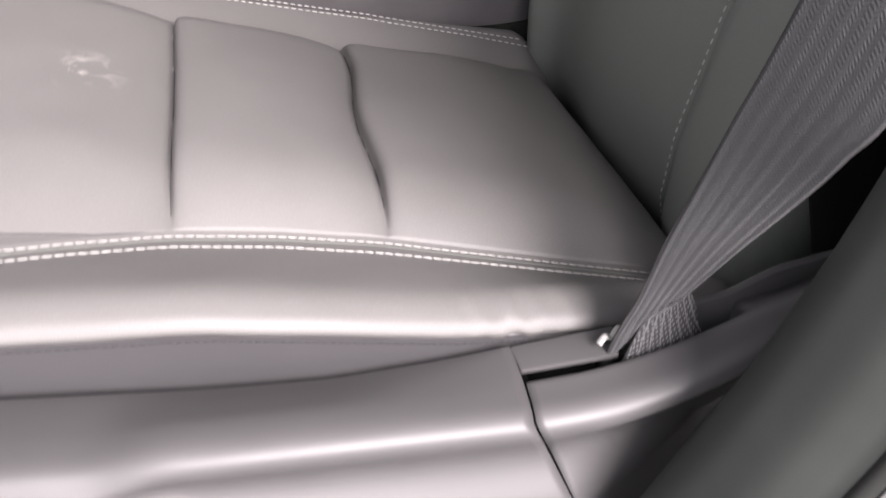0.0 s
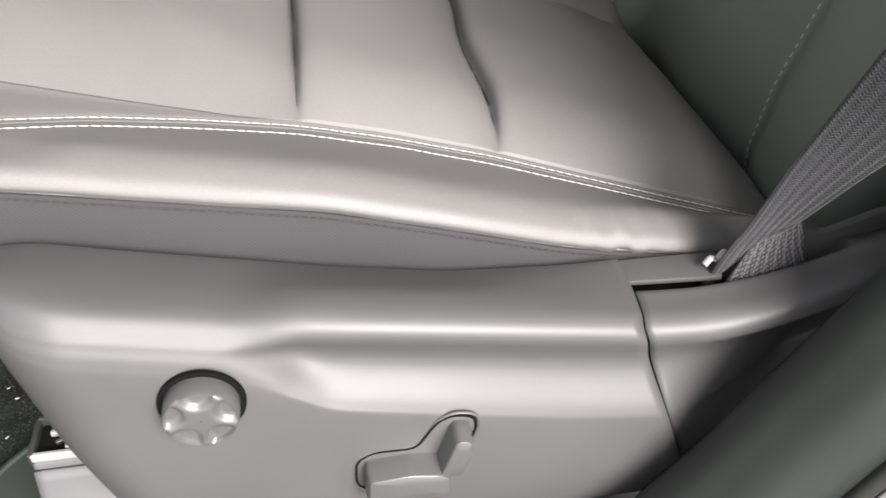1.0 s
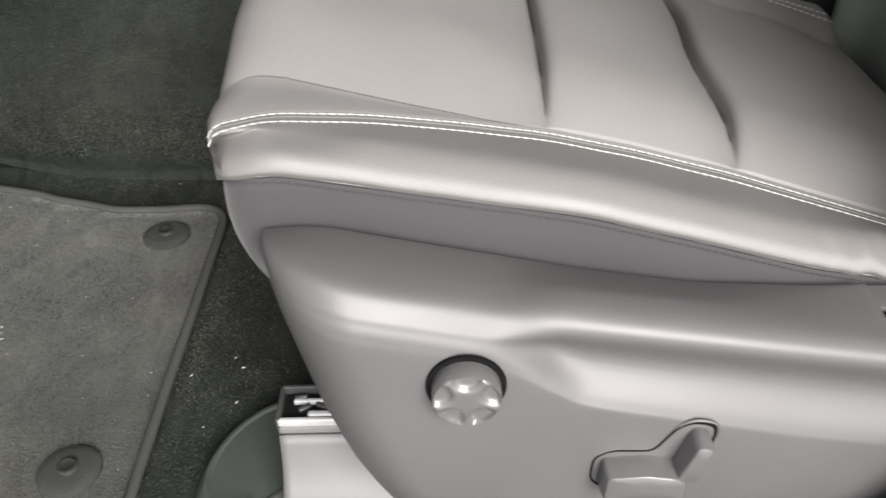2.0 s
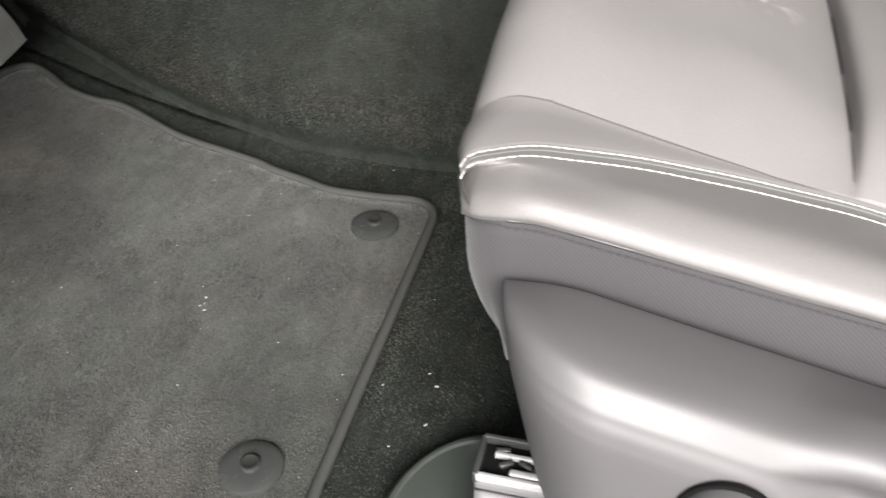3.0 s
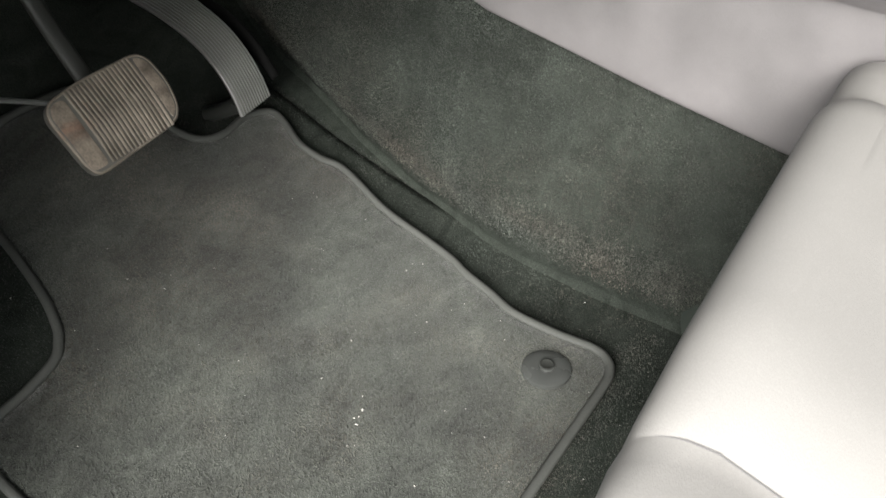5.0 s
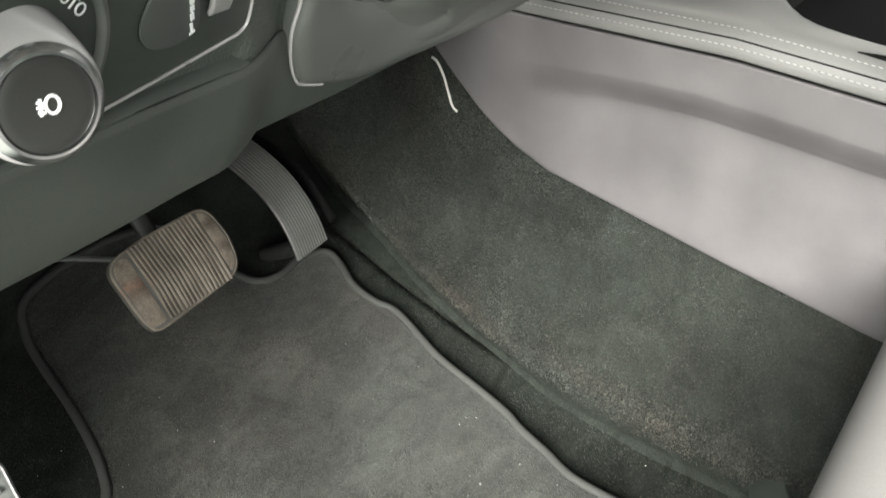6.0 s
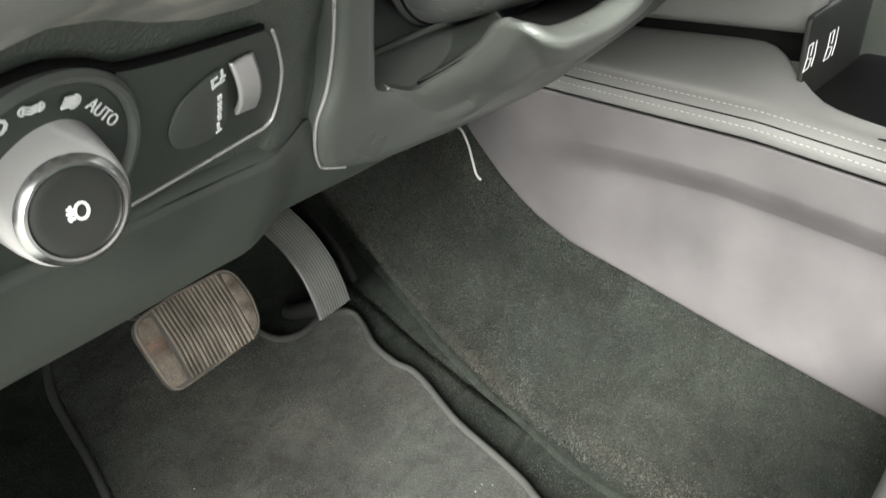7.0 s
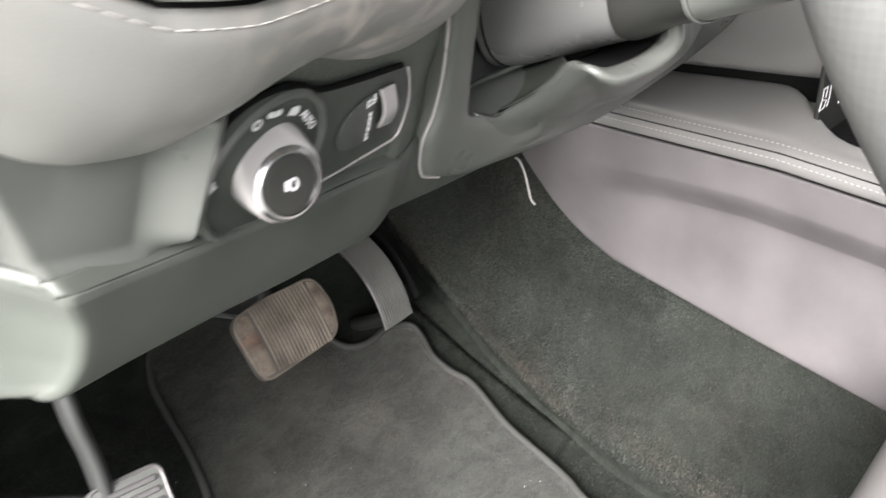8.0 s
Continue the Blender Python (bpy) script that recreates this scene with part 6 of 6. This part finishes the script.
# backrest
back_rows = []
for z in np.concatenate([np.linspace(0.10, 0.40, 30), np.linspace(0.42, 0.95, 16)]):
    xf = float(np.interp(z, (0.10, 0.16, 0.19, 0.25, 0.35, 0.5, 0.7, 0.95), (0.419, 0.398, 0.3925, 0.397, 0.420, 0.466, 0.54, 0.63)))
    ysm = float(np.interp(z, (0.10, 0.20, 0.36, 0.95), (0.540, 0.524, 0.507, 0.47)))
    yn = 0.405 - 0.02 * float(np.clip((z - 0.25) / 0.3, 0, 1))
    prof = spline([(xf + 0.12, yn + 0.01, z), (xf + 0.05, yn - 0.02, z), (xf + 0.0, yn - 0.015, z), (xf - 0.020, yn + 0.025, z), (xf - 0.016, ysm - 0.03, z), (xf, ysm, z), (xf - 0.004, ysm + 0.02, z), (xf - 0.010, 0.66, z), (xf, 0.79, z), (xf - 0.02, 0.84, z), (xf + 0.02, 0.885, z), (xf + 0.12, 0.87, z)], 70)
    back_rows.append(prof)
backrest = grid("backrest", back_rows, LEATHER_LIFTED, seat, "grey leather backrest", thick=0.01, angle=80)
bs = []
for z in np.linspace(0.16, 0.45, 30):
    xf = float(np.interp(z, (0.10, 0.16, 0.19, 0.25, 0.35, 0.5), (0.419, 0.398, 0.3925, 0.397, 0.420, 0.466)))
    bs.append((xf - 0.0022, float(np.interp(z, (0.10, 0.20, 0.36, 0.95), (0.540, 0.524, 0.507, 0.47))) + 0.004, z))
stitches("backrest_stitching", bs, THREAD, backrest, "pale thread stitching", long=0.0052, gap=0.0030, r=0.0007)
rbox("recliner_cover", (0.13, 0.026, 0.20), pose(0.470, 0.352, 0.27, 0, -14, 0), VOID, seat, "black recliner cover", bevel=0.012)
prism("recliner_trim", rounded([(0.308, 0.205), (0.311, 0.246), (0.338, 0.246), (0.372, 0.258), (0.42, 0.262), (0.42, 0.20)], 0.006), 0.006, Matrix(((1, 0, 0, 0), (0, 0, -1, 0.341), (0, 1, 0, 0), (0, 0, 0, 1))), SHIELD, seat, "grey plastic trim behind the belt", bevel=0.0015)

# ---- seat belt ----
belt = thing("seat_belt", (0.30, 0.34, 0.22), "dark grey woven seat belt rising beside the seat", "seat belt")
e_l = spline([(0.2615, 0.333, 0.220), (0.266, 0.328, 0.242), (0.276, 0.324, 0.269), (0.285, 0.315, 0.313), (0.290, 0.299, 0.356), (0.295, 0.283, 0.399), (0.304, 0.263, 0.459), (0.325, 0.225, 0.60), (0.36, 0.200, 0.85), (0.38, 0.20, 1.0)], 90)
e_r = spline([(0.3035, 0.327, 0.2600), (0.3045, 0.326, 0.2625), (0.306, 0.325, 0.265), (0.316, 0.297, 0.313), (0.320, 0.268, 0.356), (0.322, 0.242, 0.396), (0.333, 0.226, 0.440), (0.362, 0.200, 0.60), (0.40, 0.19, 0.85), (0.425, 0.19, 1.0)], 90)
web = []
for a, b in zip(e_l, e_r):
    web.append([a + (b - a) * f + np.array((0.0, -0.00025 * math.cos(12 * math.pi * f), 0)) for f in np.linspace(0, 1, 41)])
webbing = grid("webbing", web, WEBBING, belt, "twill woven webbing", thick=0.0014, angle=80)
run = np.concatenate([[0], np.cumsum(np.linalg.norm(np.diff(e_l, axis=0), axis=1))])
strap_uv = webbing.data.uv_layers.new(name="strap")
for loop in webbing.data.loops:
    a, b = divmod(loop.vertex_index, 41)
    strap_uv.data[loop.index].uv = (0.0465 * b / 40, run[a])
tube("selvedge", e_l, 0.0010, DARK_THREAD, webbing, n=6)
tube("selvedge", e_r, 0.0010, DARK_THREAD, webbing, n=6)
we = [(Vector((0.264, 0.3245, 0.212)), Vector((0.287, 0.329, 0.262))), (Vector((0.323, 0.3245, 0.220)), Vector((0.309, 0.329, 0.264)))]
belt_end = grid("folded_end", [[we[0][0].lerp(we[1][0], a).lerp(we[0][1].lerp(we[1][1], a), b) for b in np.linspace(0, 1, 6)] for a in np.linspace(0, 1, 6)], DARK_THREAD, belt, "coarse folded belt end", thick=0.002)

yarn_rows = []
for k in range(46):
    a = k / 45
    lo_p, hi_p = we[0][0].lerp(we[1][0], a), we[0][1].lerp(we[1][1], min(1.0, a + 0.12))
    yarn_rows.append([tuple(lo_p.lerp(hi_p, b) + Vector((0.0012 * math.sin(9 * b + k), -0.0022, 0))) for b in np.linspace((k % 3) * 0.04, 0.96, 8)])
tagged(stitches("yarn", yarn_rows, WEAVE_PALE, belt_end, "", long=0.0024, gap=0.0030, r=0.00042), "pale coarse yarn of the folded end", kind="stuff")
rbox("anchor", (0.05, 0.012, 0.06), pose(0.284, 0.339, 0.19), BLACK, belt, "black belt anchor", bevel=0.003)

# ---- door pillar ----
pillar = thing("door_pillar", (0.33, 0.17, 0.05), "dark grained plastic door pillar trim with a rubber door seal", "pillar")
prow = []
PZ = (-0.02, 0.10, 0.15, 0.21, 0.24, 0.275, 0.34, 0.40, 0.50, 0.70, 1.0, 1.21)
PX = (0.120, 0.191, 0.228, 0.264, 0.2845, 0.305, 0.336, 0.359, 0.388, 0.433, 0.483, 0.523)
for z in np.linspace(-0.02, 1.21, 60):
    x0 = smooth_at(z, PZ, PX)
    prow.append(spline([(x0 + 0.03, 0.275, z), (x0 + 0.008, 0.258, z), (x0 + 0.0, 0.240, z), (x0 + 0.003, 0.222, z), (x0 + 0.008, 0.207, z), (x0 + 0.016, 0.196, z), (x0 + 0.022, 0.189, z), (x0 + 0.026, 0.182, z)], 28))
grid("trim", prow, PILLAR, pillar, "dark grained plastic trim", thick=0.004)
seal = [(smooth_at(z, PZ, PX) + 0.030, 0.183, z) for z in np.linspace(-0.02, 1.2, 60)]
tube("door_seal", seal, 0.0055, BLACK, pillar, "black rubber door seal", n=10)
grid("pillar_body", [[(smooth_at(z, PZ, PX) + 0.036 + 0.10 * f, 0.180 - 0.05 * f, z) for f in np.linspace(0, 1, 6)] for z in np.linspace(-0.02, 1.2, 40)], HEADLINER, pillar, "pale painted body flange", thick=0.004)

# ---- crumbs on the carpet ----
rng = random.Random(7)
cv, cf2 = [], []


def crumb(x, y, s):
    z = (mat_z(x, y) + 0.0012) if (-1.0 < x < -0.33 and 0.33 < y < 0.85) else float(floor_z(x)) + 0.001
    k = len(cv)
    turn = rng.uniform(0, 3.1)
    for dx, dy, dz in ((1, 0, 0), (-1, 0, 0), (0, 1, 0), (0, -1, 0), (0, 0, 1), (0, 0, -1)):
        j = [rng.uniform(0.6, 1.3) for _ in range(3)]
        px, py = s * dx * j[0] * 1.6, s * dy * j[1] * 0.7
        cv.append((x + px * math.cos(turn) - py * math.sin(turn), y + px * math.sin(turn) + py * math.cos(turn), z + s * dz * j[2] * 0.6))
    for a, b, c in ((0, 2, 4), (2, 1, 4), (1, 3, 4), (3, 0, 4), (2, 0, 5), (1, 2, 5), (3, 1, 5), (0, 3, 5)):
        cf2.append((k + a, k + b, k + c))


for x, y in ((-0.268, 0.538), (-0.258, 0.524), (-0.306, 0.515), (-0.256, 0.479), (-0.28, 0.45), (-0.512, 0.567), (-0.509, 0.571), (-0.505, 0.562), (-0.512, 0.58), (-0.530, 0.721), (-0.60, 0.778), (-0.482, 0.465), (-0.40, 0.86)):
    crumb(x, y, rng.uniform(0.0009, 0.0017))
for _ in range(90):
    crumb(rng.uniform(-0.95, -0.22), rng.uniform(0.34, 0.82), rng.uniform(0.0003, 0.0009))
tagged(mesh("crumbs", cv, cf2, CRUMB, None, smooth=False), "pale crumbs and lint scattered on the dark carpet", "crumbs", kind="stuff")
